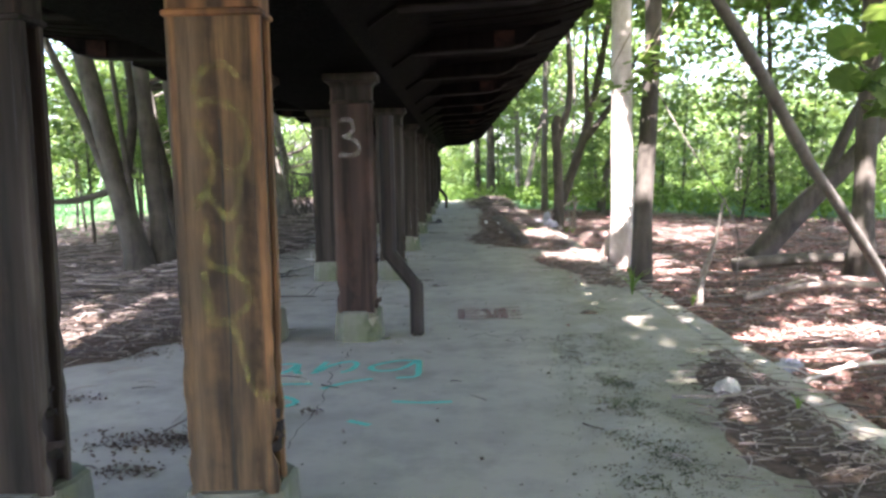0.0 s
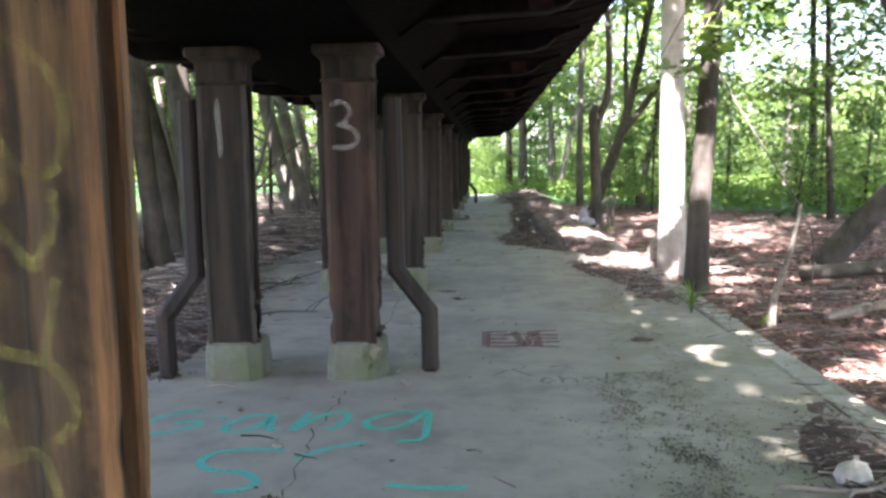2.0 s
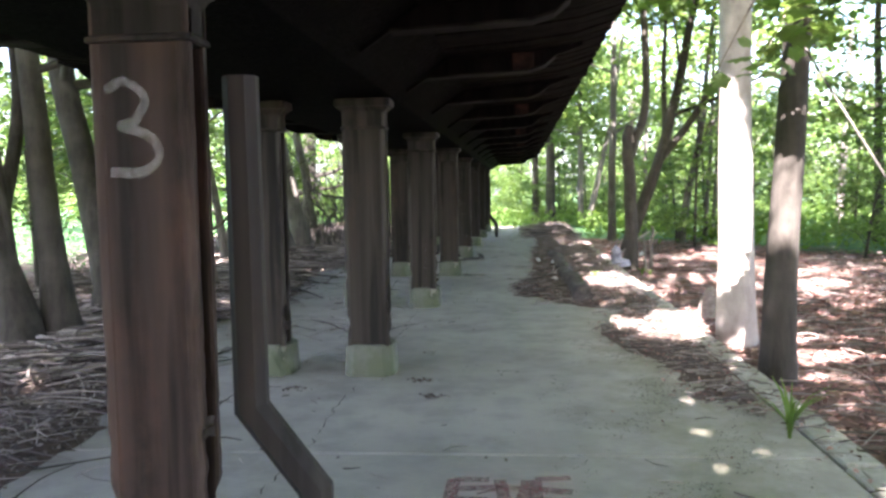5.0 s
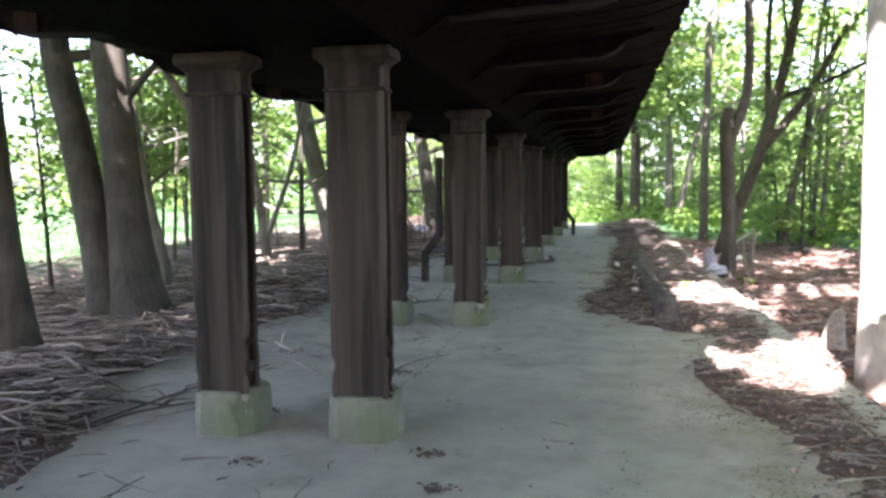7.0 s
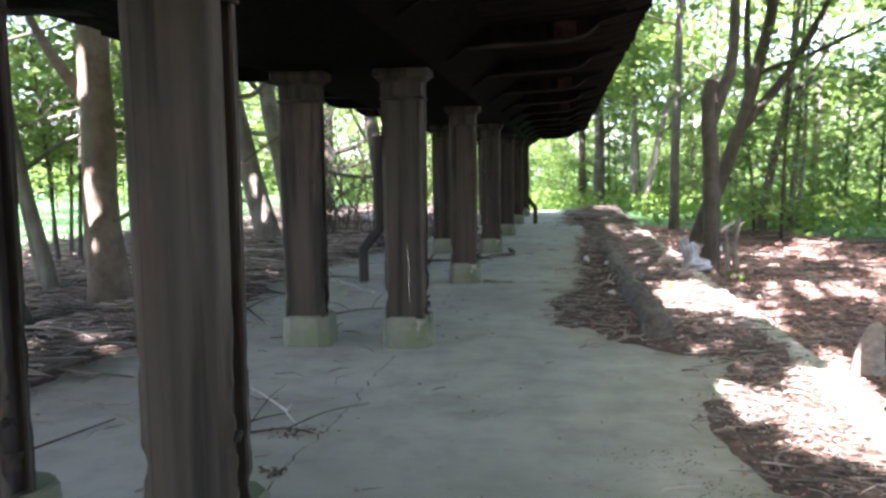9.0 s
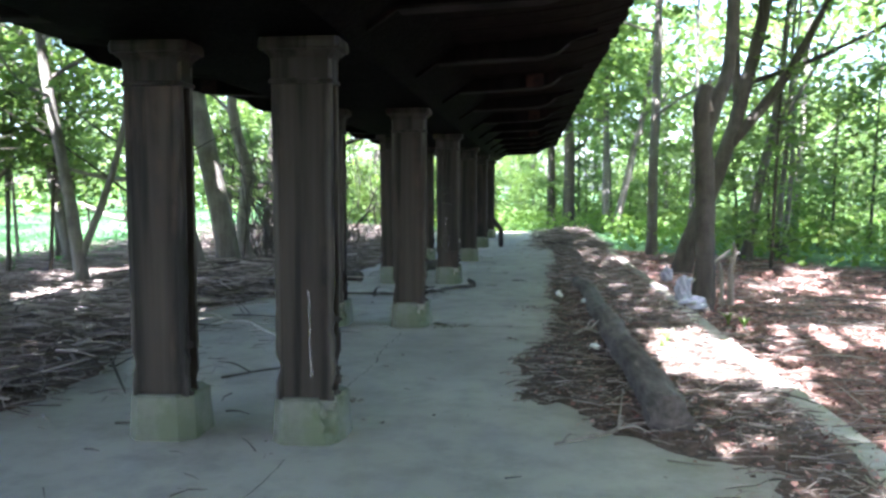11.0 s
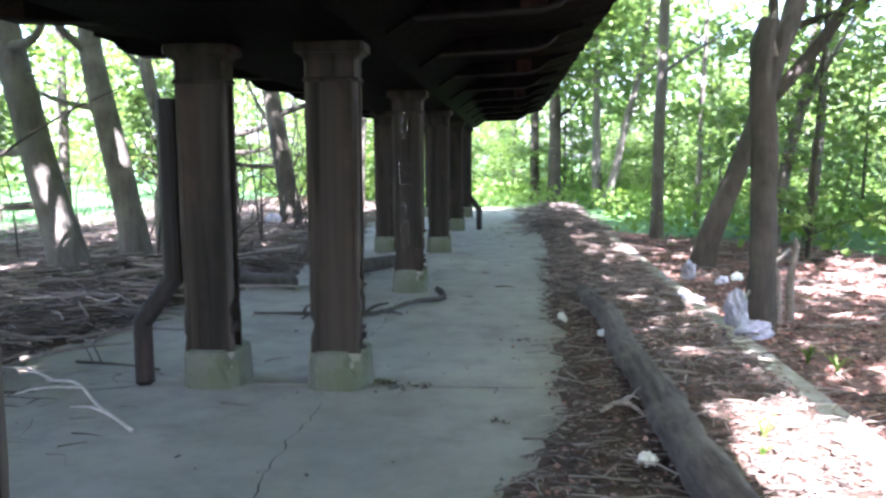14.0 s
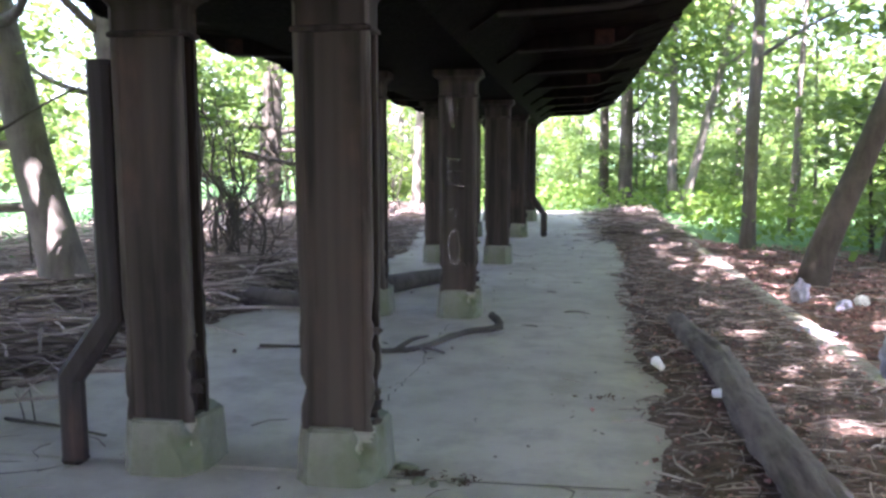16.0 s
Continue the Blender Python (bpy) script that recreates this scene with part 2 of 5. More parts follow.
M_MOUND = plain("litter_soil", (0.04, 0.029, 0.022), (0.15, 0.105, 0.08), 12, 0.95, 0.9)
M_CRACK = plain("dark_joint", (0.03, 0.03, 0.025), (0.06, 0.055, 0.045), 9, 0.95)
M_CRUMB = scattered("moss_and_soil_crumbs", [(0.0, (0.045, 0.042, 0.03)), (0.6, (0.1, 0.1, 0.065)), (1.0, (0.17, 0.16, 0.11))])
M_BAG = plain("grey_lilac_plastic", (0.2, 0.2, 0.25), (0.42, 0.42, 0.5), 5, 0.4)
M_CUP = plain("white_foam", (0.7, 0.7, 0.68), (0.8, 0.8, 0.78), 8, 0.6)
M_STONE = plain("pale_stone", (0.3, 0.29, 0.27), (0.46, 0.44, 0.41), 11, 0.9, 0.6)
M_YELLOW = spray("faded_yellow_green_spray", (0.5, 0.48, 0.1), -0.05, 0.34)
M_WHITE = spray("faded_white_spray", (0.5, 0.47, 0.44), 0.04, 0.42)
M_WORN = spray("worn_white_spray", (0.5, 0.48, 0.47), 0.03, 0.22)
M_STREAK = spray("chalky_paint_run", (0.5, 0.48, 0.46), 0.08, 0.36)
M_TEAL = spray("teal_spray", (0.1, 0.56, 0.46), 0.14)
M_RED = spray("faded_red_spray", (0.36, 0.1, 0.12), 0.03, 0.6)
M_BLACKISH = spray("faint_dark_spray", (0.1, 0.075, 0.07), -0.06)


# ---- mesh helpers ----
def part(name, bm, material, parent, label="", smooth=False):
    me = bpy.data.meshes.new(name)
    bm.to_mesh(me)
    bm.free()
    me.materials.append(material)
    if smooth:
        me.shade_smooth()
    ob = new(name, me)
    ob.parent = parent
    return tagged(ob, label)


def empty(name, m, label, category, group="", kind=""):
    ob = new(name)
    ob.empty_display_size = 0.2
    ob.matrix_basis = m
    return tagged(ob, label, category, group, kind)


def box(bm, x0, x1, y0, y1, z0, z1, bevel=0.0):
    made = bmesh.ops.create_cube(bm, size=1.0, matrix=Matrix.LocRotScale(((x0 + x1) / 2, (y0 + y1) / 2, (z0 + z1) / 2), None, (x1 - x0, y1 - y0, z1 - z0)))
    if bevel:
        edges = {e for v in made["verts"] for e in v.link_edges}
        bmesh.ops.bevel(bm, geom=list(edges), offset=bevel, segments=1, affect="EDGES")
    return bm


def loft(bm, rings, closed=True):
    """Rings of equal length joined by quads, capped at both ends."""
    rows = [[bm.verts.new(p) for p in ring] for ring in rings]
    n = len(rows[0])
    for a, b in zip(rows, rows[1:]):
        for i in range(n if closed else n - 1):
            bm.faces.new((a[i], a[(i + 1) % n], b[(i + 1) % n], b[i]))
    if closed:
        bm.faces.new(rows[0][::-1])
        bm.faces.new(rows[-1])
    return bm


def rect_ring(hx, hy, z, c):
    """A rectangle with cut corners at height z, half sizes hx and hy."""
    return [(hx, -hy + c, z), (hx, hy - c, z), (hx - c, hy, z), (-hx + c, hy, z), (-hx, hy - c, z), (-hx, -hy + c, z), (-hx + c, -hy, z), (hx - c, -hy, z)]


def tube(bm, pts, radii, sides=10, rough=0.0, seed=0.0, knots=0.0):
    """A round limb along points, with knobbly sides."""
    pts = [Vector(p) for p in pts]
    rings = []
    side = Vector((1, 0.13, 0.07))
    for i, p in enumerate(pts):
        d = (pts[min(i + 1, len(pts) - 1)] - pts[max(i - 1, 0)]).normalized()
        u = (side - d * side.dot(d)).normalized()
        v = d.cross(u)
        side = u
        ring = []
        for k in range(sides):
            a = 2 * math.pi * k / sides
            off = u * math.cos(a) + v * math.sin(a)
            r = radii[i] * (1 + rough * noise.noise(Vector((off.x * 1.7 + seed, off.y * 1.7, p.z * 0.9 + p.y * 0.9 + off.z))))
            if knots:
                r *= 1 + knots * noise.noise(off * 2.6 + p * 4.1)
            ring.append(p + off * r)
        rings.append(ring)
    return loft(bm, rings)


def curve_points(pts, n):
    """Catmull-Rom points through pts."""
    pts = [Vector(p) for p in pts]
    full = [pts[0] * 2 - pts[1], *pts, pts[-1] * 2 - pts[-2]]
    out = []
    for i in range(1, len(full) - 2):
        p0, p1, p2, p3 = full[i - 1:i + 3]
        for k in range(n):
            t = k / n
            out.append(0.5 * ((2 * p1) + (p2 - p0) * t + (2 * p0 - 5 * p1 + 4 * p2 - p3) * t * t + (3 * p1 - p0 - 3 * p2 + p3) * t ** 3))
    out.append(pts[-1])
    return out


def quads_object(name, co, material, parent=None, per=4):
    """A mesh of loose faces of `per` corners each from an array of corners."""
    me = bpy.data.meshes.new(name)
    n = len(co)
    me.vertices.add(n)
    me.vertices.foreach_set("co", np.ascontiguousarray(co, dtype=np.float32).ravel())
    me.loops.add(n)
    me.loops.foreach_set("vertex_index", np.arange(n, dtype=np.int32))
    me.polygons.add(n // per)
    me.polygons.foreach_set("loop_start", np.arange(0, n, per, dtype=np.int32))
    me.update(calc_edges=True)
    me.materials.append(material)
    ob = new(name, me)
    ob.parent = parent
    return ob


def leaf_corners(p, size, tilt=0.5, width=0.36):
    """Folded diamond leaves at the points p, mostly level."""
    n = len(p)
    a = rng.uniform(0, 2 * np.pi, n)
    u = np.stack([np.cos(a), np.sin(a), rng.normal(-0.15, tilt, n)], 1)
    u /= np.linalg.norm(u, axis=1)[:, None]
    up = rng.normal(0, tilt, (n, 3)) + (0, 0, 1)
    v = np.cross(up, u)
    v /= np.linalg.norm(v, axis=1)[:, None] + 1e-6
    w = np.cross(u, v)
    s = size[:, None]
    k = rng.uniform(0.7, 1.2, n)[:, None] * width
    c = np.stack([p - u * s * 0.5, p + v * s * k + w * s * 0.08 - u * s * 0.06, p + u * s * 0.5, p - v * s * k + w * s * 0.08 - u * s * 0.06], 1)
    return c.reshape(-1, 3)


def ribbon(bm, pts, width, lift):
    """A flat brush stroke through 3D points; lift is the surface's normal."""
    pts = curve_points(pts, 5) if len(pts) > 2 else [Vector(p) for p in pts]
    nrm = Vector(lift)
    rows = []
    for i, p in enumerate(pts):
        d = (pts[min(i + 1, len(pts) - 1)] - pts[max(i - 1, 0)]).normalized()
        s = d.cross(nrm).normalized() * width / 2 * (1 + 0.25 * noise.noise(p * 9))
        rows.append((bm.verts.new(p + nrm * 0.004 + s), bm.verts.new(p + nrm * 0.004 - s)))
    for a, b in zip(rows, rows[1:]):
        bm.faces.new((a[0], a[1], b[1], b[0]))
    return bm


def table(y, rows):
    """Straight-line look-up in a short table."""
    ys, vs = zip(*rows)
    return float(np.interp(y, ys, vs))

# ---- platform and ground ----
COLUMN_Y = [3.13 + 4.27 * k for k in range(-1, 9)]
RIGHT_X, LEFT_X = -0.975, -1.912
EDGE_R, EDGE_L, END_Y = 2.49, -4.45, 41.5


def ground_height(x, y):
    h = -0.2 + 0.05 * noise.noise(Vector((x * 0.5, y * 0.5, 0))) + 0.05 * noise.noise(Vector((x * 0.13, y * 0.13, 3)))
    if x < EDGE_L:
        h += 0.1 + 0.16 * math.exp(-((x + 5.4) ** 2) / 1.6 - ((y - 24) ** 2) / 12)
    if EDGE_L < x < EDGE_R and -9 < y < END_Y:
        h = -0.4
    if y > END_Y - 0.5:
        h += 0.1
    return h


def axis(lo, hi, fine_lo, fine_hi, fine, coarse):
    out, v = [], lo
    while v < hi:
        out.append(v)
        v += fine if fine_lo <= v < fine_hi else coarse * (1 + 0.08 * max(fine_lo - v, v - fine_hi, 0))
    return out + [hi]


def build_ground():
    xs, ys = axis(-400, 400, -12, 12, 0.35, 2.0), axis(-300, 600, -4, 44, 0.35, 2.0)
    bm = bmesh.new()
    grid = [[bm.verts.new((x, y, ground_height(x, y))) for x in xs] for y in ys]
    for a, b in zip(grid, grid[1:]):
        for i in range(len(xs) - 1):
            bm.faces.new((a[i], a[i + 1], b[i + 1], b[i]))
    ob = part("ground", bm, M_GROUND, None, "uneven forest floor of leaf litter with lawn beyond", True)
    return tagged(ob, "", "ground", "", "structure")


build_ground()
pavement = empty("pavement", pose(0, 0, 0), "stained grey concrete station platform with worn joints", "platform", "", "structure")


def build_platform():
    cuts = [-9.0, -1.1, 9.55, 20.37, 30.8, END_Y]
    for a, b in zip(cuts, cuts[1:]):
        for x0, x1 in ((EDGE_L, 2.235),):
            bm = bmesh.new()
            box(bm, x0, x1, a + 0.008, b - 0.008, -0.5, 0.0, 0.012)
            part("slab", bm, M_FLOOR, pavement)
    bm = bmesh.new()
    box(bm, EDGE_L + 0.05, 2.4, -8.9, END_Y - 0.1, -0.48, -0.03)
    part("joint_bed", bm, M_CRACK, pavement, "dark dirt in the slab joints")
    y = -9.0
    while y < END_Y - 0.2:
        length = rnd.uniform(2.2, 3.2)
        bm = bmesh.new()
        z = rnd.uniform(0.0, 0.015)
        box(bm, 2.25 + rnd.uniform(0, 0.012), EDGE_R + rnd.uniform(-0.01, 0.01), y + 0.006, min(y + length, END_Y) - 0.006, -0.5, z, 0.02)
        part("coping_stone", bm, M_COPING, pavement)
        y += length


build_platform()


def crack(pts, width):
    bm = bmesh.new()
    fine = []
    for a, b in zip(pts, pts[1:]):
        n = max(2, int(math.dist(a, b) / 0.07))
        for i in range(n):
            t = i / n
            fine.append((a[0] + (b[0] - a[0]) * t + rnd.gauss(0, 0.012), a[1] + (b[1] - a[1]) * t, 0.0))
    rows = []
    for x, y, z in fine:
        w = width * rnd.uniform(0.4, 1.2)
        rows.append((bm.verts.new((x - w, y, 0.003)), bm.verts.new((x + w, y + 0.01, 0.003))))
    for a, b in zip(rows, rows[1:]):
        bm.faces.new((a[0], a[1], b[1], b[0]))
    part("crack", bm, M_CRACK, pavement, "thin dark crack in the concrete")


for k in range(1, 8):
    y0 = COLUMN_Y[k] + 0.45
    crack([(-1.02, y0), (-1.06, y0 + 0.9), (-0.99, y0 + 1.9), (-1.04, y0 + 2.7), (-1.0, y0 + 3.6)], 0.0035)
crack([(-0.98, 20.34), (0.1, 20.36), (0.55, 20.38)], 0.004)


# ---- canopy ----
CANOPY_END = 38.4
canopy = empty("canopy", pose(0, 0, 0), "station canopy coloured shade-dark, with boarded soffit on steel arms", "canopy", "", "structure")
MID = (RIGHT_X + LEFT_X) / 2


def mirror(x, side):
    return x if side > 0 else 2 * MID - x + (0.24 if x > 1.0 else 0.0)


def build_canopy():
    bm = bmesh.new()
    belly = [(-2.28, 2.55), (-2.18, 2.475), (-0.71, 2.475), (-0.61, 2.55), (-0.22, 2.80), (-0.22, 3.05), (-2.66, 3.05), (-2.66, 2.80)]
    loft(bm, [[(x, y, z + 0.008 * noise.noise(Vector((x * 3, y * 2, 0)))) for x, z in belly] for y in np.arange(-7.0, CANOPY_END + 0.1, 0.5)])
    part("spine_beam", bm, M_SHADEBLACK, canopy, "dark riveted box beam over the columns")
    bm = bmesh.new()
    for side in (1, -1):
        y = -7.0
        while y < CANOPY_END:
            w = rnd.uniform(0.13, 0.17)
            dz, e = rnd.gauss(0, 0.004), rnd.gauss(0, 0.012)
            prof = [(-0.22, 2.80), (0.45, 2.845), (0.85, 2.895), (1.17 + e, 2.985)]
            pts = [(mirror(x, side), z + dz) for x, z in prof]
            ring = pts + [(x, z + 0.05) for x, z in reversed(pts)]
            if side < 0:
                ring = ring[::-1]
            loft(bm, [[(x, y + 0.004, z) for x, z in ring], [(x, y + w - 0.004, z) for x, z in ring]])
            y += w
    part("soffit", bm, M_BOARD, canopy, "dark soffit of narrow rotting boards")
    bm = bmesh.new()
    for side in (1, -1):
        pts = [(mirror(-0.22, side), 2.86), (mirror(1.19, side), 3.045), (mirror(1.19, side), 3.16), (mirror(-0.22, side), 3.08)]
        loft(bm, [[(x, -7.0, z) for x, z in pts], [(x, CANOPY_END, z) for x, z in pts]])
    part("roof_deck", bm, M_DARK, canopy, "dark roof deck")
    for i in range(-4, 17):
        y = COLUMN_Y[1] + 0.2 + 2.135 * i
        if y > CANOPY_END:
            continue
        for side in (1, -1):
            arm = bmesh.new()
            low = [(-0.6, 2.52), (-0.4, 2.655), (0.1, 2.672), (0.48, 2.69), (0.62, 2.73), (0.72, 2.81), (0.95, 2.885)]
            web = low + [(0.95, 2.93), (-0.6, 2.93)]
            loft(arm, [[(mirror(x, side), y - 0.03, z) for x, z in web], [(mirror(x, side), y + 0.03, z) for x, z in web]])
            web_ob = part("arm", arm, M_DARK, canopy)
            bm = bmesh.new()
            edge = low[1:6]
            ring = [(x, z) for x, z in edge] + [(x, z - 0.018) for x, z in reversed(edge)]
            loft(bm, [[(mirror(x, side), y - 0.085, z) for x, z in ring], [(mirror(x, side), y + 0.085, z) for x, z in ring]])
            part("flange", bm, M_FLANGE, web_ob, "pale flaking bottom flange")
            if i % 2:
                continue
            bm = bmesh.new()
            xs = sorted((mirror(0.34, side), mirror(0.53, side)))
            box(bm, xs[0], xs[1], y - 0.05, y - 0.034, 2.685, 2.84, 0.006)
            part("gusset", bm, M_GUSSET, web_ob, "rust-brown gusset plate")


build_canopy()


# ---- columns ----
def plinth_part(damage, seed, col):
    """Concrete foot with cut corners; damage breaks a front corner away to the pale inside."""
    bm = bmesh.new()
    rings, broken = [], set()
    heights = [*np.linspace(0.0, 0.262, 20), 0.27, 0.28, 0.285]
    for r, z in enumerate(heights):
        s = 1.0 - 0.065 * min(1.0, z / 0.26)
        hx, hy, c = 0.222 * s, 0.23 * s, 0.082
        if z > 0.27:
            hx, hy = hx - 0.012, hy - 0.012
        base = rect_ring(hx, hy, z, c)
        ring = []
        for a, b in zip(base, base[1:] + base[:1]):
            for k in range(11):
                p = Vector(a).lerp(Vector(b), k / 11)
                n1 = noise.noise(p * 11 + Vector((seed, 0, 0)))
                n2 = noise.noise(p * 26 + Vector((0, seed, 0)))
                q = Vector((p.x, p.y, 0)) * (1 + 0.012 * n1 + 0.006 * n2)
                if damage:
                    for sx, share in ((1, 1.0), (-1, 0.3)):
                        near = max(0.0, 1 - math.hypot(p.x - sx * hx, (p.y + hy) * 0.7) / (0.13 * share + 0.02))
                        bite = damage * near * max(0.0, 0.75 + 1.1 * noise.noise(p * 13 + Vector((seed * 3, 5, sx)))) * (0.35 + 2.4 * z)
                        if bite > 0.042:
                            broken.add((r, len(ring)))
                        q = q - Vector((sx * bite, -bite * 0.8, 0))
                ring.append((q.x, q.y, z + (0.005 * n1 if z else 0)))
        rings.append(ring)
    loft(bm, rings)
    bm.verts.ensure_lookup_table()
    count = len(rings[0])
    bm.verts.index_update()
    for f in bm.faces:
        if len(f.verts) == 4 and sum((v.index // count, v.index % count) in broken for v in f.verts) >= 2:
            f.material_index = 1
    ob = part("plinth", bm, M_PLINTH, col, "moss-tinged concrete plinth with crumbled pale corners" if damage else "moss-tinged concrete plinth")
    ob.data.materials.append(M_BROKEN)


def platform_column(steel, label, damage=0.0, seed=1.0, cap=None):
    col = empty("platform_column", pose(0, 0, 0), label, "column", "paired columns under the canopy")
    hx, mid_y, half, z0, z1 = 0.187, -0.075, 0.095, 0.27, 2.47
    levels = np.concatenate([np.arange(z0, 1.1, 0.035), np.linspace(1.1, z1, 14)])
    for name, s in (("front_flange", 1), ("back_flange", -1)):
        bm = bmesh.new()
        rings = []
        for z in levels:
            eaten = []
            for side in (-1, 1):
                low = max(0.0, min(1.0, (1.15 - z) / 0.6))
                e = max(0.0, noise.noise(Vector((side * 9 + seed, s * 4, z * 7.5))) + 0.12) * low
                eaten.append(e + 0.12 * noise.noise(Vector((seed, side, z * 19))))
            l, r = eaten
            wl, wr = hx - 0.05 * max(0, l), hx - 0.05 * max(0, r)
            dl, dr = 0.055 * (1 - min(0.75, 1.5 * l)), 0.055 * (1 - min(0.75, 1.5 * r))
            dl, dr = max(dl, 0.02), max(dr, 0.02)
            prof = [(-wl, dl), (-wl, 0.014), (-wl + 0.014, 0.002), (-0.145, 0.0), (-0.138, 0.005), (0.138, 0.005), (0.145, 0.0), (wr - 0.014, 0.002), (wr, 0.014), (wr, dr), (wr - 0.016, dr), (wr - 0.016, 0.018), (-wl + 0.016, 0.018), (-wl + 0.016, dl)]
            ring = [(x, mid_y + (y * 0.8 - half) * s, z) for x, y in prof]
            rings.append(ring[::-1] if s > 0 else ring)
        loft(bm, rings)
        part(name, bm, steel, col)
    bm = bmesh.new()
    box(bm, -0.125, 0.125, mid_y - half + 0.019, mid_y + half - 0.019, z0, z1)
    part("web", bm, M_PIPE, col, "dark recessed web")
    flakes = random.Random(int(seed * 10))
    for i in range(4 if damage else 2):
        bm = bmesh.new()
        z, ln = flakes.uniform(0.28, 0.8), flakes.uniform(0.02, 0.045)
        out = [(0.165, -0.15), (0.185, -0.145), (0.193 + flakes.uniform(0, 0.012), -0.135), (0.196 + flakes.uniform(0, 0.03), -0.11)]
        rows = [[(x + 0.006 * flakes.uniform(-1, 1), y, z + dz + 0.012 * flakes.uniform(-1, 1)) for x, y in out] for dz in (0.0, ln * 0.5, ln)]
        loft(bm, [row + [(x - 0.004, y + 0.008, q) for x, y, q in reversed(row)] for row in rows])
        bmesh.ops.recalc_face_normals(bm, faces=bm.faces[:])
        part("rust_flake", bm, M_SHADEDCAP, col, "curled black rust flake")
    bm = bmesh.new()
    rows = [(a, a - 0.092, z) for a, z in ((0.187, 2.226), (0.187, 2.325), (0.191, 2.35), (0.202, 2.37), (0.217, 2.383), (0.224, 2.39), (0.224, 2.396), (0.24, 2.4), (0.246, 2.411), (0.246, 2.446), (0.239, 2.47))]
    loft(bm, [[(x, y + mid_y, q) for x, y, q in rect_ring(a, b, z, 0.02)] for a, b, z in rows])
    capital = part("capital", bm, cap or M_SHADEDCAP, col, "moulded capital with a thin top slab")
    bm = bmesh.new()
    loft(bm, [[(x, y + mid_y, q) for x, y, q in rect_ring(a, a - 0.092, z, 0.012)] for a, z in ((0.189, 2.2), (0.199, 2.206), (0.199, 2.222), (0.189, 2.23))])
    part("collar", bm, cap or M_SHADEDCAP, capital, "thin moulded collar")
    plinth_part(damage, seed, col)
    return col


plain_column = platform_column(M_RUST, "brown rusted steel column on a concrete plinth")
chipped_column = platform_column(M_RUST, "brown rusted steel column on a crumbling concrete plinth", 0.11, 2.0)
red_column = platform_column(M_REDRUST, "red-brown rusted steel column on a crumbling concrete plinth", 0.11, 5.2)
orange_column = platform_column(M_ORANGE, "orange rusted steel column with faded spray graffiti", 0.03, 4.0, M_CAPITAL)
worn_column = platform_column(M_RUST, "sooty brown steel column with rust-eaten edges on a concrete plinth", 0.07, 7.3)
CY = 0.21
for k, y in enumerate(COLUMN_Y):
    for x in (LEFT_X, RIGHT_X):
        m = pose(x, y + CY, 0)
        first = {(0, LEFT_X): plain_column, (1, RIGHT_X): orange_column, (2, RIGHT_X): red_column, (4, RIGHT_X): chipped_column, (3, LEFT_X): worn_column}.get((k, x))
        if first:
            first.matrix_basis = m
        elif (k, x) in ((5, RIGHT_X), (6, RIGHT_X)):
            copy_thing(chipped_column, m)
        else:
            copy_thing(worn_column if (k + (x == RIGHT_X)) % 2 else plain_column, m)


def front_strokes(name, k, x, strokes, width, material, label):
    """Spray strokes on a column's front; points are (across from the column's middle, height)."""
    thing = empty(name, pose(x, COLUMN_Y[k] + CY - 0.17, 0), label, "graffiti")
    for s in strokes:
        part("stroke", ribbon(bmesh.new(), [(a, 0, z) for a, z in s], width, (0, -1, 0)), material, thing)


front_strokes("column_graffiti", 1, RIGHT_X, [
    [(-0.055, 1.84), (-0.075, 1.94), (-0.03, 2.0), (0.05, 2.01), (0.095, 1.96)],
    [(-0.055, 1.87), (0.025, 1.87), (0.105, 1.8), (0.125, 1.71), (0.1, 1.62), (0.045, 1.6), (-0.005, 1.64)],
    [(-0.065, 1.8), (-0.055, 1.72), (-0.02, 1.66)],
    [(-0.015, 1.66), (-0.025, 1.57), (-0.085, 1.46), (-0.085, 1.49), (-0.045, 1.5), (-0.005, 1.45), (0.035, 1.41), (0.075, 1.47), (0.085, 1.57)],
    [(-0.045, 1.4), (-0.065, 1.26), (-0.045, 1.22), (0.035, 1.2), (0.085, 1.16), (0.105, 1.1), (0.085, 1.04), (0.035, 1.01)],
    [(0.085, 1.38), (0.055, 1.26), (0.045, 1.2)],
    [(-0.075, 1.2), (-0.065, 1.07), (-0.055, 0.97)],
    [(-0.065, 0.98), (0.015, 0.99), (0.045, 0.93), (0.075, 0.81), (0.105, 0.71), (0.165, 0.68), (0.175, 0.73)]],
    0.03, M_YELLOW, "faded yellow-green spray scribble on a rusted column")
bm = bmesh.new()
ribbon(bm, [(0.012, 0, 0.3), (0.01, 0, 0.6), (0.02, 0, 0.95), (0.012, 0, 1.3), (0.018, 0, 1.62), (0.012, 0, 1.8)], 0.009, (0, -1, 0))
ob = part("seam_crack", bm, M_CRACK, orange_column, "dark open seam down the front")
ob.location = (0, -0.169, 0)
front_strokes("painted_number", 2, RIGHT_X, [[(-0.13, 2.03), (-0.05, 2.06), (0.02, 2.0), (-0.02, 1.92), (-0.08, 1.9), (0.02, 1.87), (0.07, 1.8), (0.01, 1.735), (-0.12, 1.735)]], 0.036, M_WHITE, "white painted figure three on a rusted column")
front_strokes("painted_number", 2, LEFT_X, [[(-0.03, 2.1), (-0.025, 1.95), (-0.018, 1.8), (-0.012, 1.68)]], 0.042, M_STREAK, "faded white painted figure one on a rusted column")
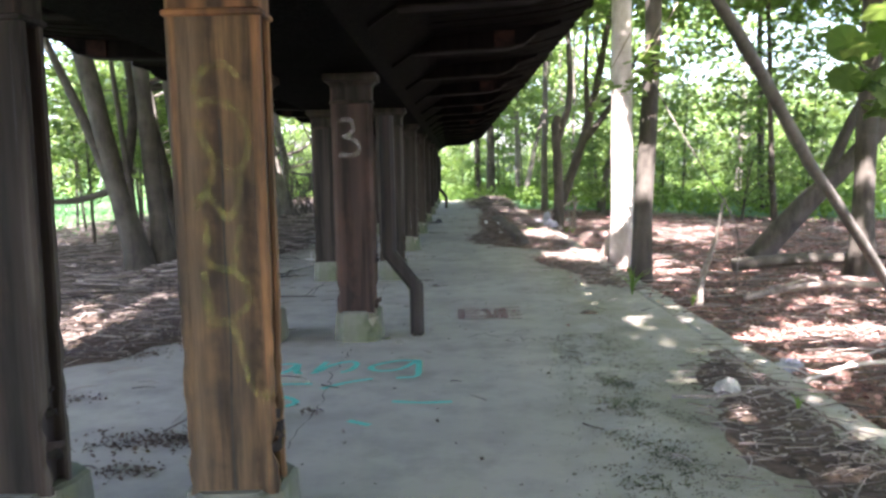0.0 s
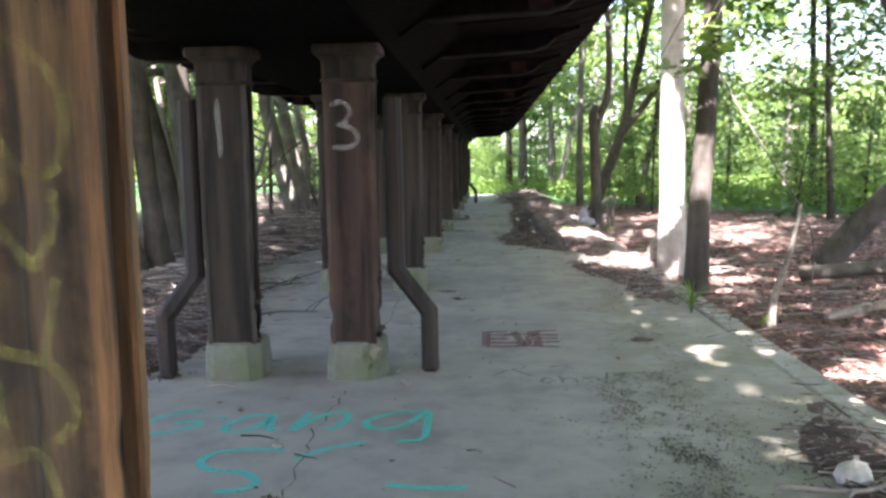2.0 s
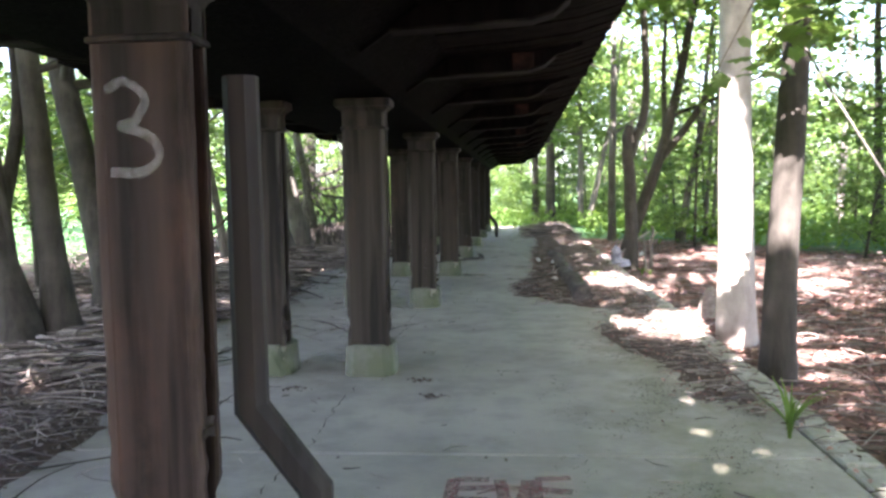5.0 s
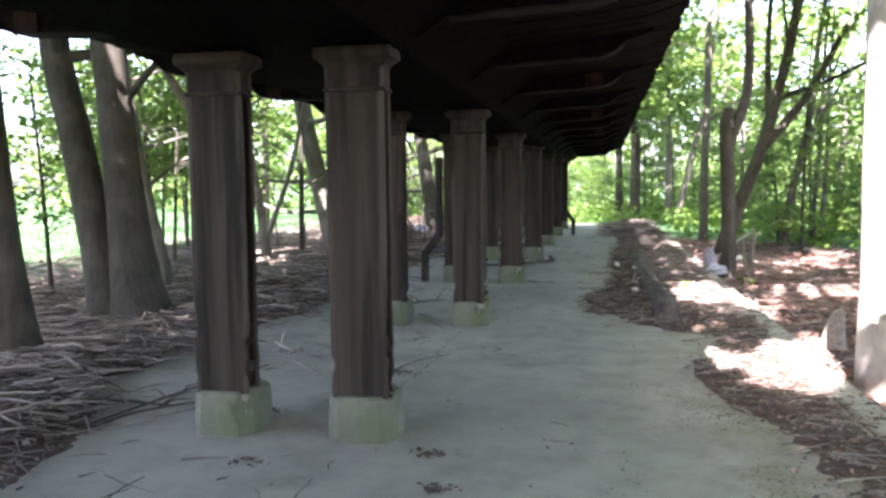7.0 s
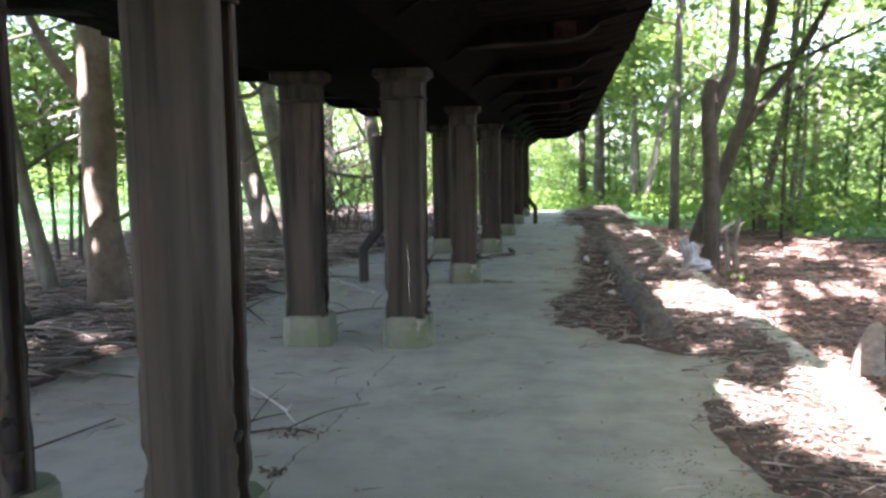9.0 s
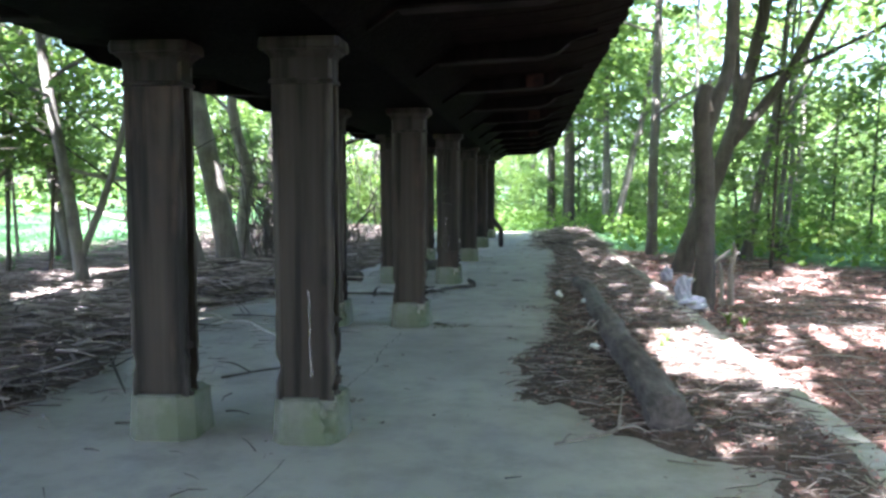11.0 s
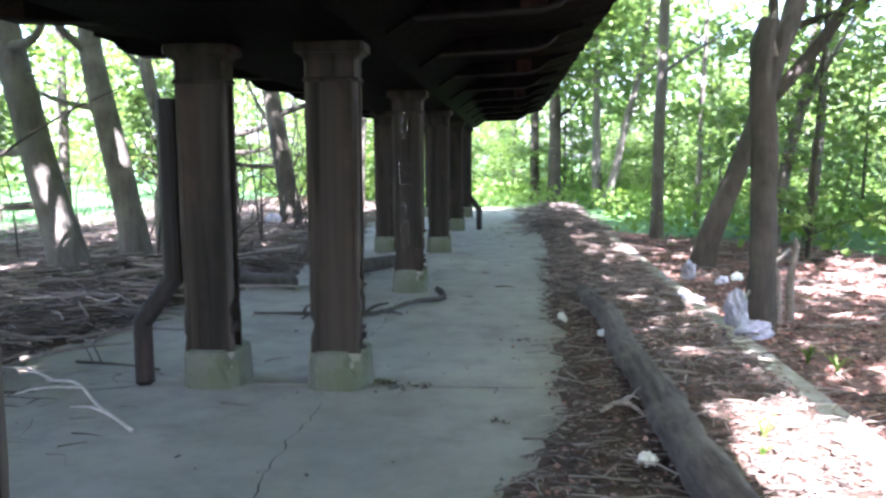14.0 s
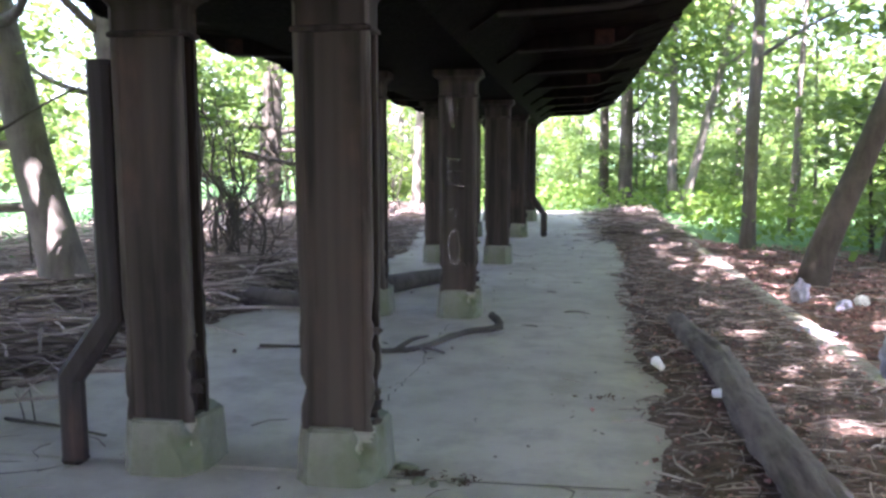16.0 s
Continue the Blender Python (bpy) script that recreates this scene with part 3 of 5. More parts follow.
front_strokes("column_graffiti", 6, RIGHT_X, [
    [(-0.12, 2.3), (-0.09, 2.1), (-0.04, 1.9)], [(-0.05, 2.25), (-0.06, 2.05), (-0.04, 1.9)], [(0.02, 2.2), (0.0, 2.0)],
    [(-0.1, 1.62), (-0.1, 1.34)], [(-0.11, 1.6), (0.04, 1.58)], [(-0.09, 1.48), (0.04, 1.47)], [(-0.1, 1.36), (0.06, 1.33)],
    [(-0.08, 1.1), (0.02, 1.08)], [(-0.02, 1.08), (-0.03, 0.98)],
    [(-0.03, 0.9), (-0.09, 0.8), (-0.08, 0.62), (-0.02, 0.55), (0.02, 0.66), (0.01, 0.82), (-0.03, 0.9)], [(0.06, 0.56), (0.12, 0.54)]],
    0.026, M_WORN, "faded white letters running down a column")


def floor_strokes(strokes, width, material, label):
    thing = empty("floor_graffiti", pose(0, 0, 0), label, "graffiti")
    for s in strokes:
        part("stroke", ribbon(bmesh.new(), [(x, y, 0.0) for x, y in s], width, (0, 0, 1)), material, thing)


floor_strokes([
    [(-1.86, 6.66), (-2.0, 6.63), (-2.16, 6.4), (-2.1, 6.22), (-1.93, 6.22), (-1.8, 6.34), (-1.82, 6.42), (-1.97, 6.4)],
    [(-1.72, 6.5), (-1.65, 6.49)],
    [(-1.38, 6.56), (-1.5, 6.55), (-1.62, 6.35), (-1.56, 6.23), (-1.42, 6.3), (-1.36, 6.56)], [(-1.36, 6.5), (-1.33, 6.28), (-1.28, 6.26)],
    [(-1.14, 6.62), (-1.17, 6.4), (-1.18, 6.24)], [(-1.16, 6.3), (-1.08, 6.5), (-0.96, 6.62), (-0.88, 6.55), (-0.9, 6.35), (-0.97, 6.26)],
    [(-0.36, 6.62), (-0.55, 6.62), (-0.74, 6.45), (-0.7, 6.3), (-0.52, 6.33), (-0.38, 6.62)], [(-0.37, 6.62), (-0.36, 6.35), (-0.37, 6.1), (-0.52, 6.06)],
    [(-1.14, 5.92), (-1.36, 5.92), (-1.52, 5.87), (-1.56, 5.72), (-1.46, 5.61), (-1.29, 5.58), (-1.17, 5.45), (-1.23, 5.34), (-1.35, 5.33)],
    [(-1.05, 5.78), (-0.89, 5.94), (-0.7, 6.05)], [(-0.5, 5.42), (-0.3, 5.38), (-0.09, 5.39)], [(-0.75, 5.0), (-0.6, 4.9)]],
    0.05, M_TEAL, "teal sprayed word Gang on the concrete floor")
floor_strokes([
    [(0.0, 8.5), (0.0, 9.1)], [(0.0, 9.1), (0.2, 9.1)], [(0.0, 8.8), (0.2, 8.8)], [(0.0, 8.48), (0.24, 8.48)],
    [(0.26, 9.1), (0.34, 8.5), (0.42, 9.1)], [(0.24, 8.5), (0.46, 8.5)],
    [(0.46, 8.5), (0.46, 9.1)], [(0.46, 9.12), (0.66, 9.15)], [(0.46, 8.8), (0.64, 8.8)], [(0.46, 8.48), (0.64, 8.46)], [(0.02, 8.95), (0.3, 8.98), (0.66, 8.93)], [(0.0, 8.64), (0.32, 8.62), (0.66, 8.66)]],
    0.075, M_RED, "faded red spray letters on the concrete floor")
floor_strokes([
    [(0.05, 7.5), (0.15, 7.65), (0.27, 7.72)], [(0.2, 7.7), (0.34, 7.5)], [(0.4, 7.36), (0.45, 7.44), (0.5, 7.36), (0.45, 7.3), (0.4, 7.36)],
    [(0.55, 7.5), (0.56, 7.3)], [(0.56, 7.4), (0.65, 7.42), (0.66, 7.3)], [(0.72, 7.4), (0.8, 7.46), (0.84, 7.36)], [(0.5, 7.75), (0.58, 7.8), (0.66, 7.74)], [(0.88, 7.4), (0.92, 7.6)]],
    0.025, M_BLACKISH, "faint dark scrawl on the concrete floor")


front_strokes("paint_streak", 4, RIGHT_X, [[(0.028, 0.95), (0.034, 0.8), (0.04, 0.42)]], 0.013, M_STREAK, "flaked white paint streak on a column")


# ---- downspouts ----
def downspout(x_col, k, side):
    ds = empty("downspout", pose(x_col if side > 0 else x_col + 0.02, COLUMN_Y[k] + (0.28 if side > 0 else 0.1), 0), "rusted square steel downspout kinked away from a column", "downspout", "downspouts")
    bm = bmesh.new()
    path = [(0.295, 2.1), (0.295, 0.80), (0.545, 0.47), (0.545, 0.02)]
    half = 0.066
    rings = []
    for i, (x, z) in enumerate(path):
        a = Vector(path[max(i - 1, 0)])
        b = Vector(path[min(i + 1, 3)])
        here = Vector((x, z))
        d1 = (here - a).normalized() if i else (b - here).normalized()
        d2 = (b - here).normalized() if i < 3 else d1
        t = (d1 + d2).normalized()
        nrm = Vector((-t.y, t.x)) * half / max(0.3, t.dot(d1))
        p, q = here + nrm, here - nrm
        c = 0.034
        inx = (q - p).normalized() * c
        ring = [(p.x, -0.055 + c, p.y), (p.x + inx.x, -0.055, p.y + inx.y), (q.x - inx.x, -0.055, q.y - inx.y), (q.x, -0.055 + c, q.y), (q.x, 0.055 - c, q.y), (q.x - inx.x, 0.055, q.y - inx.y), (p.x + inx.x, 0.055, p.y + inx.y), (p.x, 0.055 - c, p.y)]
        ring = [(side * v[0], v[1], v[2]) for v in ring]
        rings.append(ring if side > 0 else ring[::-1])
    loft(bm, rings)
    bmesh.ops.recalc_face_normals(bm, faces=bm.faces[:])
    part("pipe", bm, M_PIPE, ds)
    bm = bmesh.new()
    xs = sorted((side * 0.47, side * 0.62))
    box(bm, xs[0] + 0.014, xs[1] - 0.014, -0.055, 0.055, 0.0, 0.05, 0.02)
    part("shoe", bm, M_PIPE, ds, "rusted cast shoe at the floor")


for x_col, k, side in ((RIGHT_X, 2, 1), (LEFT_X, 2, -1), (LEFT_X, 5, -1), (RIGHT_X, 8, 1)):
    downspout(x_col, k, side)

# ---- trees ----
# sunny openings in the leaf roof: middle and half sizes of the spots that they light on the floor
OPENINGS = [(2.02, 14.0, 0.4, 0.7), (2.05, 18.6, 0.5, 0.95), (1.95, 19.7, 0.3, 0.35), (2.5, 18.7, 0.4, 1.0), (2.86, 15.5, 0.34, 1.15), (1.8, 7.8, 0.1, 0.008), (1.7, 8.26, 0.05, 0.005), (2.12, 7.05, 0.06, 0.005), (1.46, 6.79, 0.05, 0.005), (1.5, 14.3, 0.25, 0.35), (2.3, 14.8, 0.3, 0.6), (1.55, 25.3, 0.14, 0.2), (2.2, 23.2, 0.14, 0.2), (1.68, 21.3, 0.12, 0.15), (-5.0, 18.9, 0.12, 0.7), (-5.55, 25.6, 0.14, 0.45), (1.5, 4.4, 0.1, 0.12), (2.45, 29.2, 0.3, 0.5), (3.4, 13.3, 0.5, 0.2), (3.15, 8.1, 0.4, 0.3), (2.9, 6.4, 0.3, 0.3), (4.0, 8.2, 0.5, 0.3), (3.3, 7.2, 0.4, 0.2), (2.6, 24.6, 0.25, 0.4), (4.0, 21.0, 0.5, 0.6), (-4.9, 20.3, 0.2, 0.35), (-6.0, 29.0, 0.3, 0.3), (-5.65, 26.0, 0.15, 0.3), (-7.0, 10.5, 0.7, 0.3), (-6.2, 22.0, 0.5, 0.6), (-7.5, 25.5, 1.2, 0.6)]


spots_rnd = random.Random(5)
for _ in range(60):
    OPENINGS.append((spots_rnd.uniform(3.0, 10.5), spots_rnd.uniform(9.5, 27), spots_rnd.uniform(0.08, 0.34), spots_rnd.uniform(0.04, 0.2)))
for _ in range(10):
    OPENINGS.append((spots_rnd.uniform(-8.5, -4.8), spots_rnd.uniform(12, 30), spots_rnd.uniform(0.05, 0.2), spots_rnd.uniform(0.03, 0.12)))


def keep_openings(p):
    """Mask of the points whose shadow does not fall in a sunny opening."""
    q = p - np.array(TO_SUN)[None, :] * (p[:, 2:3] / TO_SUN.z)
    ok = np.ones(len(p), bool)
    for x, y, a, b in OPENINGS:
        soft = 0.2 if a > 0.45 else 0.06 if a > 0.15 else 0.02
        ok &= ((q[:, 0] - x) / (a + soft)) ** 2 + ((q[:, 1] - y) / (b + soft)) ** 2 > 1.0
    return ok


def clusters(centres, spread, per, flat=0.35):
    n = len(centres) * per
    c = np.repeat(centres, per, 0)
    return c + rng.normal(0, 1, (n, 3)) * np.array([spread, spread, spread * flat])


TREES = []


def tree(base, top, width, material, label, height=9.0, fork=(), limbs=4, flare=1.35, limb_from=3.2, name="tree", bend=0.0):
    """A tree whose trunk runs from base through top and on to its full height. fork: extra stems (foot height, end, width)."""
    b, t = Vector(base), Vector(top)
    thing = empty(name, Matrix.Translation(b), label, "tree", "woodland trees")
    d = (t - b)
    pts, radii = [], []
    n = max(6, int(height / 0.5))
    seed = rnd.uniform(0, 50)
    for i in range(n + 1):
        z = height * i / n
        f = z / max(0.1, d.z)
        g = f if f < 1 else 1 + (f - 1) * 0.6
        p = Vector((d.x * g, d.y * g, z))
        wob = min(1.0, z / 1.5) * (0.06 + bend)
        p += Vector((noise.noise(Vector((seed, z * 0.45, 0))), noise.noise(Vector((0, z * 0.45, seed))), 0)) * wob
        pts.append(p)
        r = width / 2 * (1 - 0.55 * z / height)
        radii.append(r * (1 + (flare - 1) * math.exp(-z / 0.33)))
    pts[0].z -= 0.25
    bm = bmesh.new()
    tube(bm, pts, radii, 12 if width > 0.2 else 7, 0.16, seed)
    part("trunk", bm, material, thing, "", True)

    def along(z):
        i = min(n - 1, int(z / height * n))
        return pts[i].lerp(pts[i + 1], z / height * n - i), radii[i]

    for z, end, w in fork:
        p0, _ = along(z)
        e = Vector(end) - b
        mid = p0.lerp(e, 0.5) + Vector((rnd.uniform(-0.2, 0.2), rnd.uniform(-0.2, 0.2), -0.15))
        path = curve_points([p0, mid, e], 7)
        bm = bmesh.new()
        tube(bm, path, [w / 2 * (1 - 0.55 * i / len(path)) for i in range(len(path))], 9, 0.15, seed + 3)
        part("root" if e.z < 0.3 else "limb", bm, material, thing, "", True)
    for i in range(limbs):
        z = rnd.uniform(limb_from, height * 0.9)
        p0, r0 = along(z)
        a = rnd.uniform(0, 2 * math.pi)
        ln = rnd.uniform(1.3, 2.8)
        e = p0 + Vector((math.cos(a) * ln, math.sin(a) * ln, rnd.uniform(0.4, 1.6)))
        path = curve_points([p0, p0.lerp(e, 0.5) + Vector((0, 0, rnd.uniform(-0.3, 0.2))), e], 5)
        bm = bmesh.new()
        tube(bm, path, [max(0.008, r0 * 0.42 * (1 - 0.85 * j / len(path))) for j in range(len(path))], 6, 0.15, seed + i)
        part("limb", bm, material, thing, "", True)
    TREES.append((thing, Vector((pts[-1].x + b.x, pts[-1].y + b.y, height))))
    return thing


GR, GL = -0.22, -0.12
tree((2.87, 14.2, GR), (2.84, 14.2, 3.8), 0.42, M_PALE, "pale smooth-barked tree in full sun at the platform edge", 11, limbs=3, limb_from=5.5, flare=1.25)
tree((2.77, 12.35, GR), (2.92, 12.35, 3.4), 0.3, M_DARKBARK, "grey-barked tree at the platform edge", 11, limbs=3, limb_from=5.0)
tree((3.56, 33.2, GR), (3.64, 33.2, 6.0), 0.28, M_BARK, "slender upright grey woodland tree", 12, limbs=5, limb_from=3.5)
tree((3.42, 28.5, GR), (4.55, 28.5, 2.9), 0.38, M_DARKBARK, "leaning grey tree with a forked top", 8, ((2.6, (6.3, 28.4, 5.4), 0.26), (3.3, (4.6, 28.6, 6.6), 0.2), (3.9, (8.0, 28.7, 5.1), 0.12)), 2, limb_from=5)
tree((5.55, 31.6, GR), (6.3, 31.6, 4.2), 0.26, M_BARK, "thin leaning grey woodland tree", 8, ((2.6, (7.6, 31.6, 5.4), 0.12), (1.4, (6.9, 31.2, 5.2), 0.1)), 3, limb_from=4)
tree((6.33, 12.8, GR), (6.38, 12.8, 3.8), 0.36, M_DARKBARK, "dark-barked tree among the litter", 10, limbs=4, limb_from=4, flare=1.7)
tree((1.22, 46.0, GR), (1.2, 46.0, 3.4), 0.36, M_DARKBARK, "dark upright tree beyond the platform end", 12, limbs=4)
tree((1.95, 45.5, GR), (1.92, 45.5, 3.5), 0.5, M_DARKBARK, "thick dark upright tree beyond the platform end", 12, limbs=4)
tree((3.3, 43.5, GR), (3.25, 43.5, 4.0), 0.3, M_BARK, "slender tree beyond the platform end", 11, limbs=4)
tree((3.4, 42.3, GR), (4.45, 42.3, 4.0), 0.3, M_BARK, "leaning slender tree beyond the platform end", 9, limbs=3)
tree((6.48, 32.2, GR), (6.67, 32.2, 3.0), 0.16, M_BARK, "sapling in the undergrowth", 7, limbs=4)
tree((5.1, 36.2, GR), (5.2, 36.2, 3.6), 0.17, M_BARK, "sapling in the undergrowth", 8, limbs=4)
tree((6.95, 33.2, GR), (7.1, 33.2, 3.2), 0.15, M_BARK, "sapling in the undergrowth", 7, limbs=4)
tree((-5.62, 16.2, GL), (-6.27, 16.2, 3.4), 0.46, M_DARKBARK, "dark tree leaning out from a shared root", 10, limbs=4, flare=2.0)
tree((-5.24, 16.2, GL), (-5.57, 16.2, 3.3), 0.52, M_DARKBARK, "thick dark tree with spread roots", 11, ((2.6, (-4.6, 16.4, 3.6), 0.14), (0.75, (-6.1, 15.7, -0.2), 0.17), (0.6, (-5.75, 15.4, -0.2), 0.15), (0.65, (-5.2, 15.5, -0.2), 0.14), (0.5, (-4.8, 15.7, -0.2), 0.15)), 4, 2.1)
tree((-5.2, 13.3, GL), (-6.03, 13.3, 3.4), 0.36, M_DARKBARK, "grey tree of several leaning stems", 10, ((0.5, (-6.75, 13.5, 3.9), 0.26), (0.25, (-5.5, 13.0, 3.9), 0.15), (0.4, (-6.5, 13.7, 4.2), 0.13), (1.3, (-5.7, 13.9, 4.6), 0.2), (1.5, (-7.6, 13.4, 1.3), 0.13)), 3, 2.0)
tree((-4.95, 13.6, GL), (-5.22, 13.6, 3.3), 0.32, M_DARKBARK, "dark upright tree beside a leaning clump", 10, limbs=4, flare=2.2)
tree((-4.97, 18.0, GL), (-5.05, 18.0, 3.3), 0.44, M_KNOT, "grey-brown tree with a sunlit knotted trunk", 10, ((2.4, (-6.6, 18.4, 4.6), 0.16), (1.1, (-4.2, 17.9, 1.75), 0.07)), 4, 1.6, bend=0.12)
tree((-6.96, 19.67, GL), (-7.6, 19.7, 2.76), 0.19, M_BARK, "thin leaning tree beside the litter", 6, limbs=4, limb_from=1.5)
tree((-6.37, 22.9, GL), (-6.96, 22.9, 3.8), 0.21, M_BARK, "thin leaning tree with two stems", 7, ((0.6, (-5.4, 22.9, 3.9), 0.13),), 4, limb_from=1.8)
tree((-5.9, 23.55, GL), (-5.84, 23.55, 3.6), 0.13, M_DARKBARK, "thin upright sapling in brush", 6, limbs=5, limb_from=1.0)
tree((-5.52, 25.0, GL), (-6.3, 25.0, 3.2), 0.48, M_BARK, "thick grey tree leaning away from the platform", 9, ((1.2, (-7.6, 24.9, 1.35), 0.13), (1.9, (-8.6, 25.4, 2.1), 0.12)), 3, 1.5)
tree((-5.82, 27.5, GL), (-6.42, 27.5, 3.3), 0.46, M_BARK, "thick grey tree beside the platform", 10, ((2.6, (-8.0, 27.5, 3.1), 0.12),), 3)
tree((-6.2, 29.5, GL), (-6.4, 29.5, 3.6), 0.3, M_BARK, "grey tree with a curved trunk", 9, limbs=3, bend=0.3)
tree((-5.5, 36.0, GL), (-6.06, 36.0, 3.5), 0.55, M_DARKBARK, "thick vine-hung tree in brush", 10, ((1.6, (-7.9, 35.6, 1.8), 0.16), (2.4, (-7.0, 36.4, 4.2), 0.14)), 6, 1.5, limb_from=1.6)
tree((-9.2, 40.5, GL), (-8.85, 40.5, 4.3), 0.75, M_DARKBARK, "broad shaggy tree hung with vines", 11, ((2.0, (-7.0, 40.5, 2.2), 0.17),), 8, 1.5, limb_from=1.5)
tree((-5.0, 43.0, GL), (-4.82, 43.0, 3.1), 0.32, M_BARK, "slender tree beyond the platform end", 9, limbs=4)
tree((-6.4, 19.0, GL), (-6.9, 19.0, 2.2), 0.2, M_BARK, "thin leaning stem in litter", 5, limbs=3, limb_from=1.5)
tree((-9.6, 28.0, GL), (-10.5, 28.0, 4.7), 0.28, M_BARK, "thin leaning tree at the lawn's edge", 8, limbs=5, limb_from=2)
# the last seven stand out of view, added to carry shading crowns
for x, y, w in ((9.5, 24.5, 0.2), (11.5, 31, 0.3), (8.6, 38, 0.25), (14, 41, 0.35), (6.8, 51, 0.3), (-8, 54, 0.4), (14.5, 22, 0.3), (20, 36, 0.35), (-13, 38, 0.35), (-15, 24, 0.4), (-12.5, 17, 0.3), (9.5, 5, 0.4), (5.5, -5, 0.4), (-7, -2, 0.45), (-8, 7, 0.4), (12, -8, 0.4), (0.5, -12, 0.5), (14, 9, 0.35)):
    tree((x, y, GR), (x + rnd.uniform(-0.4, 0.4), y, 4), w, rnd.choice((M_BARK, M_DARKBARK)), "upright woodland tree with a leafy crown", rnd.uniform(9, 12), limbs=5, limb_from=2.6)


def leaf_roof():
    """The high leaf roof, shared out among the trees that carry it."""
    n = 6600
    low = np.stack([rng.uniform(-13, 15, n), rng.uniform(-14, 31, n), rng.uniform(6.4, 10.5, n)], 1)
    keep = np.array([noise.noise(Vector((x * 0.3, y * 0.3, 5))) > -0.3 for x, y, _ in low])
    keep &= (low[:, 0] > -8.6) | (rng.random(len(low)) < 0.2)
    p1 = clusters(low[keep], 0.5, 20)
    p1 = p1[keep_openings(p1)]
    # unseen clusters added to block sun from the left trunks and the fallen tree
    n = 620
    left = np.stack([rng.uniform(-10, -4.4, n), rng.uniform(4, 22, n), rng.uniform(6.0, 9.0, n)], 1)
    low_right = np.stack([rng.normal(6.0, 0.9, 70), rng.normal(9.6, 1.0, 70), rng.uniform(6.4, 8.0, 70)], 1)
    p0 = clusters(np.concatenate([left, low_right]), 0.45, 20)
    p1 = np.concatenate([p1, p0[keep_openings(p0)]])
    s1 = rng.uniform(0.28, 0.44, len(p1))
    n = 2600
    far = np.stack([rng.uniform(-16, 24, n), rng.uniform(31, 58, n), rng.uniform(3.6, 11, n)], 1)
    keep = np.array([noise.noise(Vector((x * 0.3, y * 0.3, z * 0.4))) > (0.18 if x > 5 and z > 4.0 else -0.08) for x, y, z in far])
    p2 = clusters(far[keep], 0.5, 34)
    p2 = p2[keep_openings(p2) & ~((p2[:, 1] < 40) & (p2[:, 0] > -5) & (p2[:, 0] < 2.5) & (p2[:, 2] < 4.2))]
    s2 = rng.uniform(0.16, 0.28, len(p2))
    n = 620
    thick = np.stack([rng.uniform(5.5, 17, n), rng.uniform(16, 31, n), rng.uniform(2.6, 8.5, n)], 1)
    thick = thick[np.array([noise.noise(Vector((x * 0.35, y * 0.35, z * 0.5))) > -0.12 for x, y, z in thick]) & (thick[:, 0] + 0.8 * thick[:, 1] > 26)]
    p3 = clusters(thick, 0.45, 26)
    p2 = np.concatenate([p2, p3[keep_openings(p3)]])
    n = 420
    end = np.stack([rng.normal(3.0, 1.6, n), rng.normal(43.8, 2.0, n), rng.uniform(2.8, 8.5, n)], 1)
    end = end[(end[:, 0] > 0.2) & (end[:, 1] > 40.5) & ((end[:, 2] > 4.6) | (end[:, 1] > 46.6) | (end[:, 0] > 4.2))]
    p2 = np.concatenate([p2, clusters(end, 0.42, 34)])
    s2 = rng.uniform(0.16, 0.28, len(p2))
    # high clusters, mostly out of view, added to shade the platform-end trees
    n = 330
    over = clusters(np.stack([rng.uniform(0, 7.5, n), rng.uniform(33, 41, n), rng.uniform(8.6, 11, n)], 1), 0.5, 30)
    p2 = np.concatenate([p2, over[keep_openings(over)]])
    s2 = rng.uniform(0.16, 0.28, len(p2))
    p, s = np.concatenate([p1, p2]), np.concatenate([s1, s2])
    tops = np.array([t.to_tuple() for _, t in TREES])
    near = np.argmin(((p[:, None, :2] - tops[None, :, :2]) ** 2).sum(2), 1)
    for i, (thing, top) in enumerate(TREES):
        mine = near == i
        if mine.sum() < 30:
            continue
        quads_object("crown", leaf_corners(p[mine] - np.array(thing.location), s[mine], 0.45), M_LEAF, thing)


leaf_roof()


